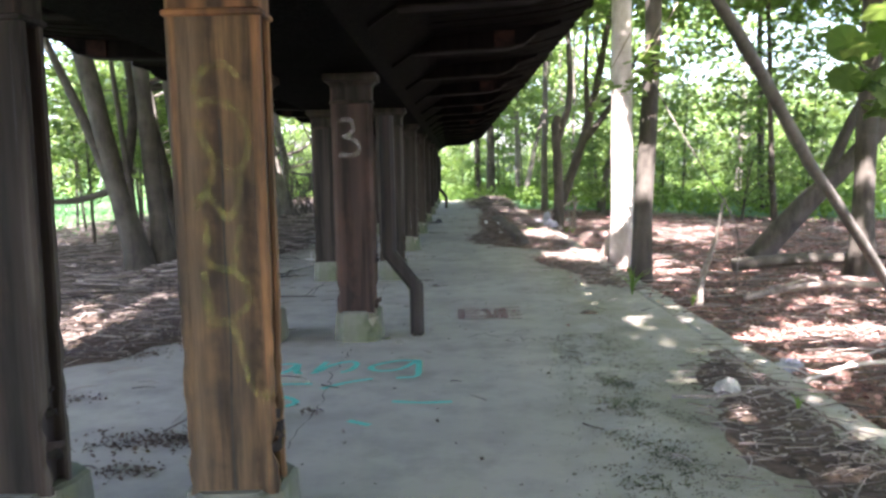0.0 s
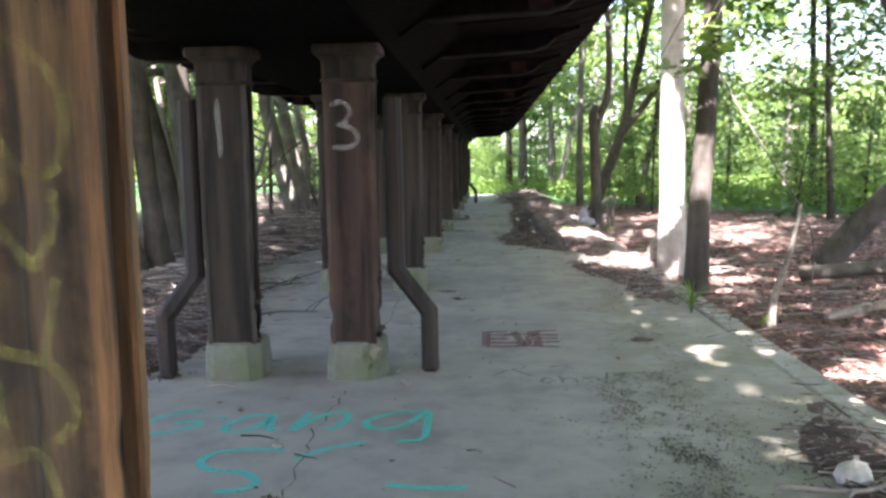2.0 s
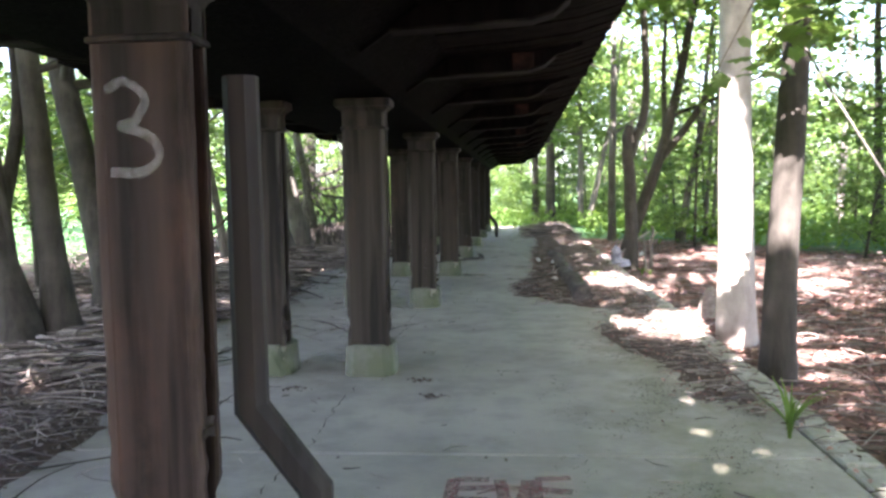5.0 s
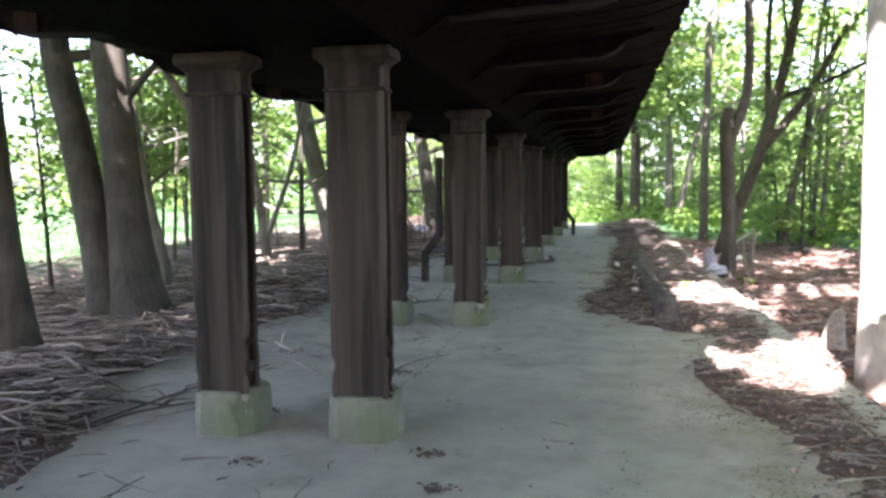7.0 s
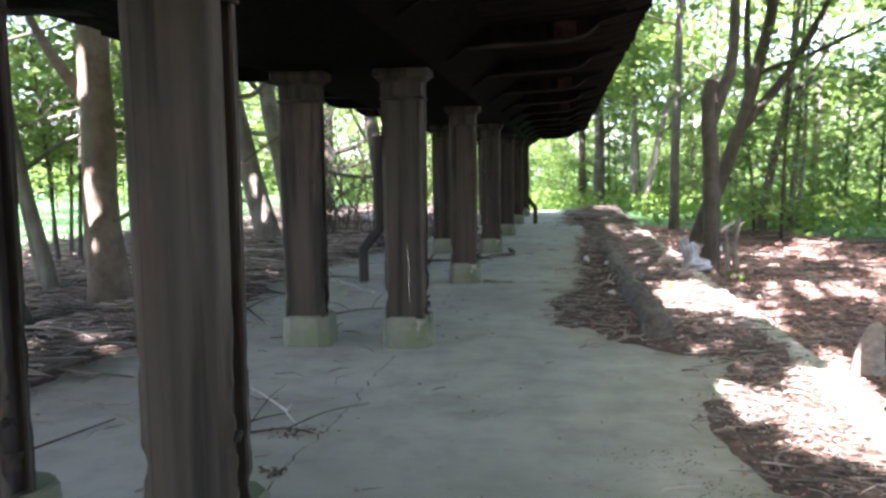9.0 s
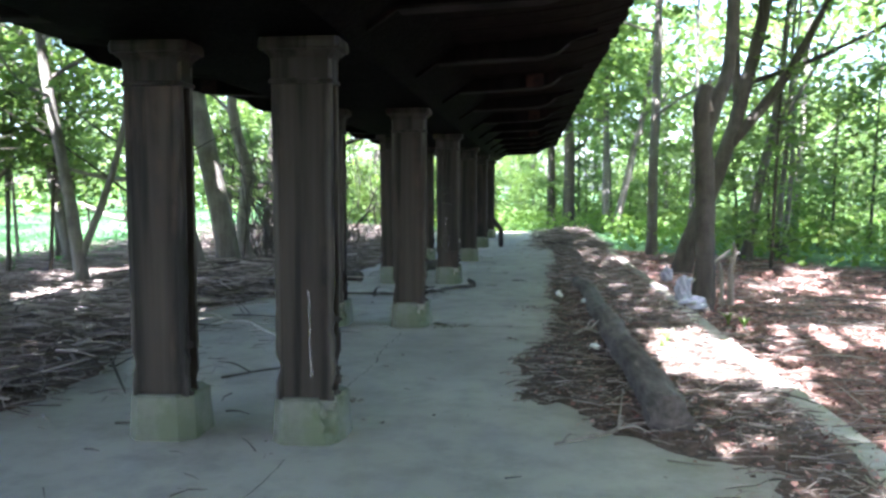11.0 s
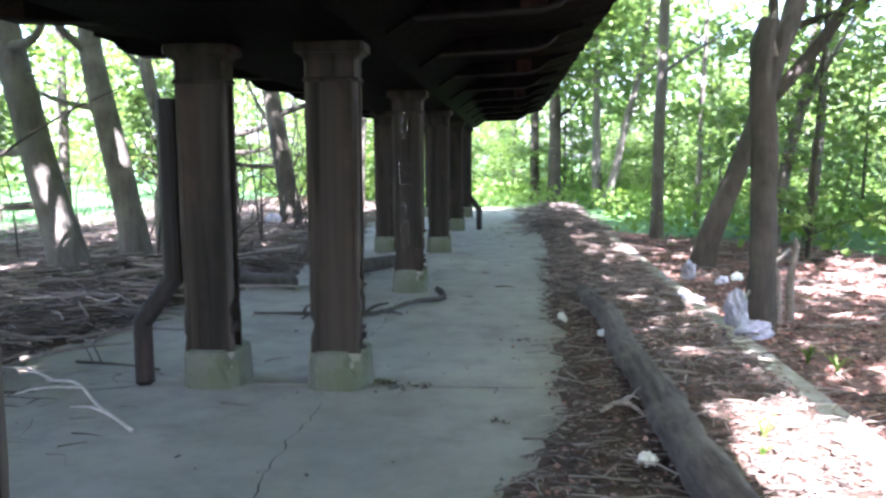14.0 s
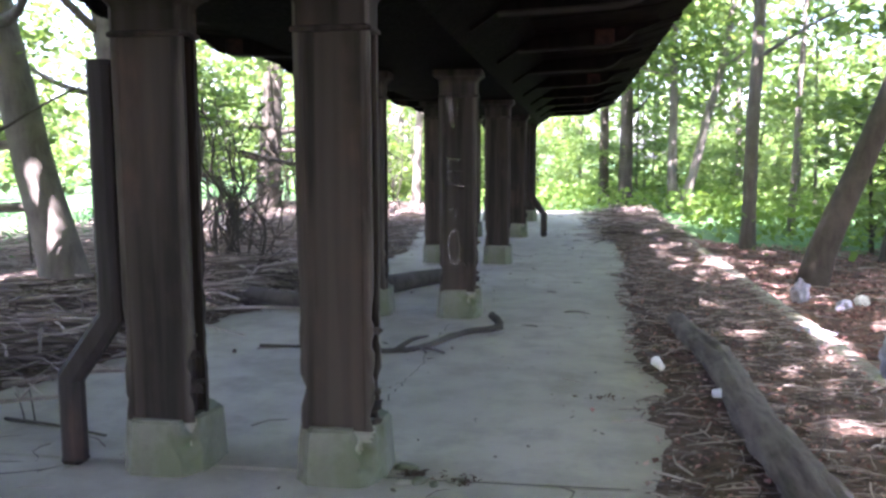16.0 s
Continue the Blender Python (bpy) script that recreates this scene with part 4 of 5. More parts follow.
# ---- lower foliage ----
def leafy_sapling(x, y, z0, h, spread, count, size, label, name="sapling"):
    thing = empty(name, pose(x, y, GR), label, "sapling", "saplings in the woods")
    lean = Vector((rnd.uniform(-0.4, 0.4), rnd.uniform(-0.4, 0.4), 0))
    path = [Vector((0, 0, -0.1)), lean * 0.4 + Vector((0, 0, h * 0.5)), lean + Vector((0, 0, h))]
    bm = bmesh.new()
    fine = curve_points(path, 5)
    tube(bm, fine, [0.045 * (1 - 0.85 * i / len(fine)) + 0.006 for i in range(len(fine))], 6, 0.1, x)
    n = max(6, count // 34)
    c = np.stack([rng.normal(0, spread * 0.5, n), rng.normal(0, spread * 0.5, n), rng.uniform(z0, h * 1.05, n)], 1)
    part("stem", bm, M_DARKBARK, thing)
    bm = bmesh.new()
    for q in c[::2]:
        z = max(0.3, q[2] - rnd.uniform(0.2, 0.5))
        s = path[0].lerp(path[2], min(1, z / h))
        tube(bm, curve_points([s, s.lerp(Vector(q), 0.5) + Vector((0, 0, 0.1)), Vector(q)], 3), [0.012, 0.011, 0.01, 0.009, 0.007, 0.006, 0.004], 4)
    tagged(part("branchwork", bm, M_DARKBARK, thing), kind="stuff")
    p = clusters(c, 0.3, 34, 0.4)
    world_p = p + np.array([x, y, GR])
    ok = (p[:, 2] > 0.1) & keep_openings(world_p) & ~((world_p[:, 0] > -4.3) & (world_p[:, 0] < 2.3) & (world_p[:, 1] < 42) & (world_p[:, 2] < 3.4))
    quads_object("foliage", leaf_corners(p[ok], rng.uniform(0.7, 1.3, ok.sum()) * size, 0.4), M_LEAF, thing)


spots = []
for _ in range(1600):
    zone = rnd.random()
    if zone < 0.5:
        x, y = rnd.uniform(5.5, 30), rnd.uniform(12, 62)
        if x + 0.8 * y < 29.5 + rnd.uniform(-1, 3):
            continue
    elif zone < 0.68:
        x, y = rnd.uniform(-12, 8), rnd.uniform(44, 66)
    else:
        x, y = rnd.uniform(-24, -8.2), rnd.uniform(9, 60)
        if (x < -12 and y < 34) or (y > 29 and rnd.random() < 0.7):
            continue
    if all((x - a) ** 2 + (y - b) ** 2 > 1.7 for a, b in spots):
        spots.append((x, y))
    if len(spots) >= 150:
        break
for x, y in spots:
    far = math.hypot(x, y - 8)
    h = rnd.uniform(2.2, 6.5)
    leafy_sapling(x, y, 0.5 if x > 0 or y > 44 else 1.4, h, rnd.uniform(0.9, 1.7), int(rnd.uniform(900, 1700)), 0.13 if far < 20 else 0.19, "leafy green sapling in the woods")


for _ in range(18):
    x, y = rnd.uniform(-13.5, -8.0), rnd.uniform(13, 30)
    leafy_sapling(x, y, 2.2, rnd.uniform(4, 6.5), rnd.uniform(1.3, 2.0), int(rnd.uniform(1200, 1900)), 0.16, "leafy sapling hung with broad green leaves")


def hanging_spray(x, y, z, n, size, label):
    """A low leafy twig of maple-like leaves."""
    thing = empty("leafy_branch", pose(x, y, z), label, "branch")
    bm = bmesh.new()
    tube(bm, curve_points([(0.5, 0.3, 0.9), (0.2, 0.1, 0.4), (0, 0, 0.05)], 5), [0.012 - 0.0008 * i for i in range(11)], 5)
    part("twig", bm, M_STICK, thing)
    bm = bmesh.new()
    for _ in range(n):
        m = Matrix.Translation((rnd.gauss(0.05, 0.16), rnd.gauss(0, 0.16), rnd.gauss(0.05, 0.12))) @ pose(0, 0, 0, rnd.gauss(10, 25), rnd.gauss(0, 25), rnd.uniform(0, 360))
        s = size * rnd.uniform(0.7, 1.2)
        out = []
        for k in range(15):
            a = 2 * math.pi * k / 15
            r = s * ((0.5, 0.43, 0.41)[k % 3] * (0.8 if 6 < k < 9 else 1.0))
            out.append(bm.verts.new(m @ Vector((math.cos(a) * r, math.sin(a) * r, -0.05 * s * (k % 2)))))
        mid = bm.verts.new(m @ Vector((0, 0, 0.03 * s)))
        for i in range(15):
            bm.faces.new((mid, out[i], out[(i + 1) % 15]))
    part("foliage", bm, M_LEAF, thing, "lobed bright green leaves")


for x, y, z, n in ((2.2, 4.4, 2.05, 5), (2.4, 4.5, 2.15, 6), (2.3, 4.3, 1.85, 5), (2.55, 4.6, 2.0, 6), (2.7, 11.7, 3.0, 10), (2.5, 11.8, 2.75, 8), (1.75, 10.4, 2.38, 2)):
    hanging_spray(x, y, z, n * 2, 0.24 if n > 4 else 0.15, "bright lobed maple leaves on a low twig")


def herbs():
    """Low green undergrowth beyond the litter."""
    n = 90000
    p = np.stack([rng.uniform(-14, 34, n), rng.uniform(14, 66, n), np.zeros(n)], 1)
    edge = p[:, 0] + 0.8 * p[:, 1] + rng.normal(0, 1.1, n)
    ok = (edge > 31) & ((p[:, 1] > END_Y + 0.3) | (p[:, 0] > 2.9)) & (np.hypot(p[:, 0], p[:, 1] - 10) < 55)
    p = p[ok]
    p[:, 2] = rng.uniform(-0.15, 0.5, len(p)) * (1 + 0.5 * np.sin(p[:, 0] * 1.3) * np.sin(p[:, 1] * 0.9))
    ob = quads_object("undergrowth", leaf_corners(p, rng.uniform(0.12, 0.26, len(p)), 0.75), M_HERB)
    tagged(ob, "low bright green herbs under the trees", "undergrowth", "", "stuff")
    n = 42000
    p = np.stack([rng.uniform(-34, -8, n), rng.uniform(4, 64, n), rng.uniform(-0.14, 0.12, n)], 1)
    p = p[p[:, 0] + rng.normal(0, 0.9, n) < -10.2]
    ob = quads_object("grass", leaf_corners(p, rng.uniform(0.1, 0.22, len(p)), 0.9, 0.14), M_GRASS)
    tagged(ob, "sunlit green lawn grass", "grass", "", "stuff")


herbs()


def far_woods():
    """The ring of woods that closes the view."""
    n = 5200
    a = rng.uniform(0, 2 * np.pi, n)
    r = rng.uniform(58, 78, n)
    z = rng.uniform(0, 1, n) ** 0.9 * 15
    c = np.stack([np.sin(a) * r, 10 + np.cos(a) * r, z], 1)
    keep = np.array([noise.noise(Vector((x * 0.13, y * 0.13, zz * 0.22))) > -0.16 - 0.02 * (8 - zz) and (x < 24 or zz < 8) and (x > -34 or zz < 4.5 + 4 * noise.noise(Vector((x * 0.1, y * 0.1, 7)))) for x, y, zz in c])
    p = clusters(c[keep], 1.1, 26, 0.6)
    ob = quads_object("far_woods", leaf_corners(p, rng.uniform(0.5, 1.0, len(p)), 0.7), M_LEAF_FAR)
    tagged(ob, "distant sunlit green woods", "woods", "", "stuff")


far_woods()


# ---- bare thickets ----
brush_rnd = random.Random(23)


def thicket(x, y, count, tall, wide, label):
    """Bare crooked stems tangled together, with finer runners between them."""
    thing = empty("thicket", pose(x, y, GL), label, "brush")
    for i in range(count):
        a = brush_rnd.uniform(0, 6.28)
        foot = Vector((math.cos(a), math.sin(a), 0)) * brush_rnd.uniform(0, wide * 0.5)
        h = tall * brush_rnd.uniform(0.45, 1.0)
        lean = Vector((brush_rnd.uniform(-1, 1), brush_rnd.uniform(-0.6, 0.6), 0)) * wide * 1.0
        pts = [foot + lean * s ** 1.4 + Vector((brush_rnd.gauss(0, 0.15), brush_rnd.gauss(0, 0.12), h * s * (1.2 - 0.3 * s))) for s in (0, 0.2, 0.4, 0.6, 0.8, 1.0)]
        bm = bmesh.new()
        path = curve_points(pts, 4)
        r0 = brush_rnd.uniform(0.012, 0.032)
        tube(bm, path, [r0 * (1 - 0.75 * q / (len(path) - 1)) for q in range(len(path))], 6, 0.2, i)
        for _ in range(5):
            b = path[brush_rnd.randrange(4, len(path) - 1)]
            e = b + Vector((brush_rnd.uniform(-0.7, 0.7), brush_rnd.uniform(-0.5, 0.5), brush_rnd.uniform(-0.25, 0.5)))
            tube(bm, curve_points([b, b.lerp(e, 0.5) + Vector((0, 0, brush_rnd.uniform(-0.1, 0.15))), e], 3), [0.011 - 0.0011 * q for q in range(7)], 4)
        part("stem", bm, M_DARKBARK, thing, "", True)


for x, y, count, tall, wide in ((-5.3, 29.2, 16, 3.0, 1.5), (-6.4, 31.6, 18, 3.4, 1.9), (-4.6, 33.5, 10, 2.4, 1.2)):
    thicket(x, y, count, tall, wide, "tangled bare grey thicket beside the platform")


# ---- fallen wood ----
def limb_thing(name, pts, r0, r1, material, label, category, sides=10, rough=0.18, twigs=0, n=8, knots=0.0):
    base = Vector(pts[0])
    thing = empty(name, Matrix.Translation(base), label, category)
    path = curve_points([Vector(p) - base for p in pts], n)
    bm = bmesh.new()
    tube(bm, path, [r0 + (r1 - r0) * i / (len(path) - 1) for i in range(len(path))], sides, rough, base.y, knots)
    part("stem", bm, material, thing, "", True)
    for _ in range(twigs):
        i = rnd.randrange(2, len(path) - 1)
        a = rnd.uniform(0, 6.28)
        ln = rnd.uniform(0.2, 0.6)
        e = path[i] + Vector((math.cos(a) * ln, math.sin(a) * ln, rnd.uniform(-0.02, 0.2)))
        bm = bmesh.new()
        tube(bm, curve_points([path[i], path[i].lerp(e, 0.5) + Vector((0, 0, 0.03)), e], 3), [(r1 * 0.6 + 0.003) * (1 - 0.1 * q) for q in range(7)], 5)
        part("twig", bm, material, thing)
    return thing


limb_thing("fallen_log", [(1.29, 16.3, 0.12), (1.27, 17.4, 0.14), (1.22, 18.7, 0.15), (1.22, 19.9, 0.14), (1.2, 21.2, 0.13), (1.2, 22.5, 0.15), (1.15, 23.4, 0.12), (1.12, 24.2, 0.08)], 0.135, 0.09, M_LOG, "long grey fallen log with rough bark on the litter", "log", 30, 0.3, 0, 40, 0.24)
fallen = limb_thing("fallen_tree", [(5.45, 15.05, -0.2), (6.04, 15.0, 0.48), (6.52, 15.0, 0.98), (7.0, 15.0, 1.43), (7.64, 15.0, 2.12), (8.4, 15.0, 3.0), (9.6, 14.9, 4.3)], 0.21, 0.13, M_DARKBARK, "broken dark trunk leaning up out of the litter", "tree trunk", 14, 0.2)
side_stem = bmesh.new()
tube(side_stem, curve_points([(1.3, 0.0, 1.45), (1.62, 0.0, 2.22), (1.94, 0.0, 2.91), (2.3, 0.0, 3.9)], 6), [0.12 - 0.003 * i for i in range(19)], 10, 0.2, 3.0)
part("side_stem", side_stem, M_DARKBARK, fallen, "", True)
limb_thing("leaning_pole", [(4.75, 8.4, -0.2), (3.72, 7.35, 0.72), (2.72, 6.37, 1.59), (2.21, 5.82, 2.08), (1.84, 5.43, 2.42), (1.48, 5.08, 2.78), (1.28, 4.9, 3.08), (1.05, 4.65, 3.4)], 0.042, 0.034, M_BARK, "thin bare trunk leaning against the canopy edge", "tree trunk", 10, 0.2, 0, 8, 0.3)
limb_thing("hanging_vine", [(2.78, 11.9, 2.9), (3.0, 11.5, 2.25), (3.45, 11.5, 1.52), (3.8, 11.5, 0.95), (3.95, 11.5, 0.5), (3.9, 11.45, -0.15)], 0.012, 0.009, M_BARK, "thin grey vine hanging from a trunk", "vine", 6, 0.1)
limb_thing("dead_stem", [(3.02, 10.2, -0.25), (3.06, 10.2, 0.15), (3.2, 10.2, 0.6), (3.3, 10.2, 1.1)], 0.05, 0.014, M_DEAD, "pale dead sapling stem in the litter", "stem", 8, 0.2, 6)
snag = limb_thing("snag", [(2.85, 23.2, -0.3), (2.87, 23.2, 0.36), (2.86, 23.2, 1.55), (2.8, 23.2, 2.4), (2.8, 23.2, 2.75), (2.87, 23.2, 3.02)], 0.16, 0.1, M_DARKBARK, "upright dead snag with a broken top", "tree trunk", 12, 0.25, 0, 8, 0.2)
bm = bmesh.new()
tube(bm, curve_points([(-0.01, 0.02, 2.65), (0.15, 0.1, 3.08), (0.35, 0.2, 3.6), (0.4, 0.25, 4.7), (0.35, 0.3, 5.9)], 6), [0.12 - 0.002 * q for q in range(25)], 10, 0.25, 7.0)
part("limb", bm, M_DARKBARK, snag, "peeling grey limb forking from the snag", True)
bm = bmesh.new()
tube(bm, curve_points([(0.06, -0.02, 2.95), (0.02, -0.03, 3.2), (0.07, -0.03, 3.42)], 3), [0.06, 0.055, 0.05, 0.044, 0.035, 0.025, 0.01], 7, 0.5, 3.0)
part("splinter", bm, M_DEAD, snag, "splintered pale broken top", True)
limb_thing("tree_stump", [(2.97, 16.15, -0.3), (2.97, 16.15, -0.05), (3.0, 16.12, 0.16), (3.05, 16.1, 0.24)], 0.15, 0.04, M_DEAD, "short pale broken stump beside the coping", "stump", 10, 0.3)
limb_thing("broken_stump", [(3.46, 24.0, -0.3), (3.44, 24.0, 0.25), (3.49, 24.0, 0.6), (3.46, 23.95, 0.74)], 0.06, 0.018, M_DEAD, "splintered grey stump in the litter", "stump", 8, 0.4, 2)
limb_thing("broken_stump", [(3.3, 23.9, -0.3), (3.28, 23.9, 0.2), (3.22, 23.9, 0.55)], 0.045, 0.015, M_DEAD, "thin splintered grey stake in the litter", "stump", 8, 0.4, 1)
limb_thing("fallen_branch", [(3.4, 23.95, 0.62), (3.0, 23.5, 0.42), (2.62, 22.95, 0.2)], 0.025, 0.016, M_DEAD, "grey broken branch propped on a stump", "branch", 7, 0.2)
limb_thing("fallen_log", [(-3.6, 25.1, 0.1), (-3.0, 24.8, 0.11), (-2.45, 24.65, 0.09)], 0.09, 0.08, M_DARKBARK, "short dark log on the littered floor", "log", 10, 0.25)
limb_thing("fallen_log", [(-2.1, 25.7, 0.11), (-1.7, 26.3, 0.13), (-1.4, 26.75, 0.12)], 0.11, 0.09, M_DARKBARK, "dark log lying behind a column", "log", 10, 0.2)
limb_thing("fallen_branch", [(-2.42, 22.86, 0.05), (-1.91, 22.95, 0.03), (-1.25, 22.84, 0.05), (-1.0, 23.05, 0.06), (-0.79, 23.62, 0.05), (-0.55, 23.8, 0.05), (-0.5, 23.95, 0.07), (-0.6, 24.2, 0.1)], 0.012, 0.038, M_DARKBARK, "crooked dark grey branch lying on the concrete", "branch", 10, 0.5, 5, 12, 0.35)
limb_thing("fallen_branch", [(-3.19, 20.28, 0.03), (-2.82, 20.04, 0.08), (-2.47, 19.66, 0.05), (-2.04, 19.25, 0.02)], 0.01, 0.014, M_PALESTICK, "pale curved stick on the concrete", "branch", 7, 0.3, 3)
limb_thing("fallen_branch", [(-3.0, 11.4, 0.02), (-2.6, 11.79, 0.03), (-2.3, 12.3, 0.02)], 0.009, 0.006, M_STICK, "thin dark stick on the concrete", "branch", 6, 0.2, 2)
limb_thing("fallen_branch", [(-2.73, 13.96, 0.02), (-2.34, 13.85, 0.04), (-1.79, 13.3, 0.02)], 0.008, 0.006, M_DEAD, "thin grey stick on the concrete", "branch", 6, 0.2, 2)
limb_thing("fallen_branch", [(-3.14, 14.15, 0.02), (-2.67, 13.86, 0.03), (-2.26, 13.6, 0.02)], 0.009, 0.006, M_DEAD, "thin grey stick on the concrete", "branch", 6, 0.2, 1)
limb_thing("fallen_branch", [(1.4, 5.35, 0.03), (1.75, 5.2, 0.07), (2.1, 5.45, 0.05), (2.5, 5.3, 0.04)], 0.013, 0.007, M_DEAD, "forked grey branch on the platform edge", "branch", 7, 0.25, 4)
limb_thing("fallen_branch", [(2.55, 6.1, -0.1), (3.2, 6.3, 0.0), (4.1, 6.1, 0.02), (5.0, 6.4, -0.05)], 0.02, 0.011, M_PALESTICK, "pale fallen branch in the litter", "branch", 8, 0.25, 4)
limb_thing("fallen_branch", [(3.6, 10.2, -0.1), (4.6, 10.5, 0.0), (5.8, 10.2, 0.0)], 0.05, 0.03, M_DEAD, "grey fallen branch in the litter", "branch", 8, 0.25, 3)
limb_thing("fallen_branch", [(4.4, 13.1, -0.05), (5.4, 12.9, 0.05), (6.8, 13.3, 0.0)], 0.11, 0.08, M_DARKBARK, "mossy fallen bough in the litter", "branch", 9, 0.25, 3)
limb_thing("fallen_branch", [(0.85, 19.7, 0.05), (1.0, 19.75, 0.1), (1.12, 19.62, 0.06)], 0.018, 0.012, M_PALESTICK, "short forked stick on the litter", "branch", 7, 0.25, 2)
limb_thing("fallen_branch", [(1.0, 16.5, 0.05), (0.9, 16.2, 0.06), (0.55, 16.05, 0.02)], 0.014, 0.01, M_DEAD, "short stick at the litter's edge", "branch", 6, 0.2, 3)
for i in range(16):
    x, y = rnd.uniform(-7.2, -3.5), rnd.uniform(20.6, 26.5)
    a, ln = rnd.uniform(-0.7, 0.7), rnd.uniform(0.8, 2.0)
    limb_thing("brush_branch", [(x, y, 0.04 + rnd.uniform(0, 0.12)), (x + math.cos(a) * ln / 2, y + math.sin(a) * ln / 2, 0.16), (x + math.cos(a) * ln, y + math.sin(a) * ln, rnd.uniform(0.02, 0.2))], 0.02, 0.008, M_DEAD, "dry grey branch in a brush pile", "branch", 6, 0.2, 2, 4)
for i in range(30):
    x, y = rnd.uniform(-8.5, -4.7), rnd.uniform(28, 41)
    h = rnd.uniform(1.4, 3.6)
    limb_thing("bare_shrub", [(x, y, -0.2), (x + rnd.uniform(-0.4, 0.4), y, h * 0.5), (x + rnd.uniform(-1.0, 1.0), y + rnd.uniform(-0.4, 0.4), h)], 0.022, 0.007, M_DARKBARK, "tangled bare shrub stem in brush", "shrub", 6, 0.2, 5, 5)


for i in range(16):
    x, y = rnd.uniform(-8.4, -5.2), rnd.uniform(35.2, 40)
    top, low = rnd.uniform(3.2, 4.6), rnd.uniform(0.2, 1.8)
    limb_thing("hanging_vine", [(x, y, top), (x + rnd.uniform(-0.3, 0.3), y, top * 0.7 + low * 0.3), (x + rnd.uniform(-0.35, 0.35), y, top * 0.3 + low * 0.7), (x + rnd.uniform(-0.5, 0.5), y, low)], 0.022, 0.012, M_DARKBARK, "tangled bare vine hanging from a shaggy tree", "vine", 5, 0.2, 5, 5)


# ---- litter ----
RIGHT_EDGE = [(2.6, 1.5), (3.6, 1.35), (4.7, 1.38), (5.9, 1.52), (6.7, 1.72), (7.2, 2.5), (9.5, 2.6), (10.3, 1.95), (11.0, 1.6), (11.8, 1.5), (12.8, 1.32), (13.7, 1.0), (14.3, 1.1), (14.9, 1.4), (15.7, 1.48), (16.1, 1.15), (16.5, 0.65), (17.4, 0.32), (18.4, 0.3), (19.2, 0.38), (20.3, 0.55), (20.8, 0.55), (24, 0.64), (26, 0.68), (29, 0.85), (34, 0.9), (38, 1.0), (41.4, 1.1)]
LEFT_EDGE = [(3.0, -5.5), (4.3, -5.0), (6.6, -3.2), (7.2, -2.75), (7.8, -2.5), (9.4, -2.45), (11.6, -2.7), (12.6, -3.6), (14, -3.5), (16, -3.4), (16.6, -3.1), (18, -3.3), (20.8, -3.8), (22.7, -3.4), (24.8, -3.2), (25.8, -2.8), (30, -2.6), (35, -3.2), (41, -3.0)]


def litter_depth(x, y):
    wob = 0.22 * noise.noise(Vector((x * 2.2, y * 1.6, 1))) + 0.1 * noise.noise(Vector((x * 7, y * 7, 2)))
    d = 0.0
    if x > -0.5:
        t = x - table(y, RIGHT_EDGE) + wob
        d = 0.035 if y < 15.9 else 0.09
        if 2.2 < x:
            t = min(t, (2.27 - x) * 2 + wob + 0.1)
    else:
        t = table(y, LEFT_EDGE) - x + wob
        d = 0.09
    return d * max(0.0, min(1.0, t / 0.45)) * (0.75 + 0.5 * noise.noise(Vector((x * 3, y * 3, 4))))


def litter_mound(name, x0, x1, y0, y1, label):
    bm = bmesh.new()
    xs, ys = np.arange(x0, x1 + 0.01, 0.1), np.arange(y0, y1 + 0.01, 0.12)
    grid = [[bm.verts.new((x, y, litter_depth(x, y) - 0.014 + 0.008 * noise.noise(Vector((x * 14, y * 14, 0))))) for x in xs] for y in ys]
    for a, b in zip(grid, grid[1:]):
        for i in range(len(xs) - 1):
            if max(v.co.z for v in (a[i], a[i + 1], b[i], b[i + 1])) > -0.008:
                bm.faces.new((a[i], a[i + 1], b[i + 1], b[i]))
    loose = [v for v in bm.verts if not v.link_faces]
    bmesh.ops.delete(bm, geom=loose, context="VERTS")
    tagged(part(name, bm, M_MOUND, None, "", True), label, "litter", "", "stuff")


litter_mound("litter_bed", 0.2, 2.3, 2.6, 41.2, "dark bed of rotted leaves on the platform edge")
litter_mound("litter_bed", EDGE_L, -1.6, 3.0, 41.2, "dark bed of rotted leaves and bark on the platform")


def on_ground(x, y):
    return max(litter_depth(x, y), 0.0) if EDGE_L < x < EDGE_R and y < END_Y else ground_height(x, y)


def scatter(n, x0, x1, y0, y1, chance):
    out = []
    while n > 0:
        n -= 1
        x, y = rnd.uniform(x0, x1), y0 + (y1 - y0) * rnd.random() ** 1.15
        inside = EDGE_L < x < 2.26 and y < END_Y
        coping = 2.26 <= x < EDGE_R
        if inside and rnd.random() > (chance + min(1.0, litter_depth(x, y) / 0.03)):
            continue
        if coping and rnd.random() > (0.28 if y > 9.5 else 0.15):
            continue
        if not inside and x > 2.5 and x + 0.8 * y > 31.5 + rnd.gauss(0, 1.0):
            continue
        out.append((x, y, on_ground(x, y) + rnd.uniform(0.002, 0.02)))
    return out


def dead_leaves(n, box_, chance, lo, hi, label, material=M_LITTER):
    p = np.array(scatter(n, *box_, chance))
    ob = quads_object("fallen_leaves", leaf_corners(p, rng.uniform(lo, hi, len(p)), 0.32, 0.42), material)
    tagged(ob, label, "leaf litter", "", "stuff")


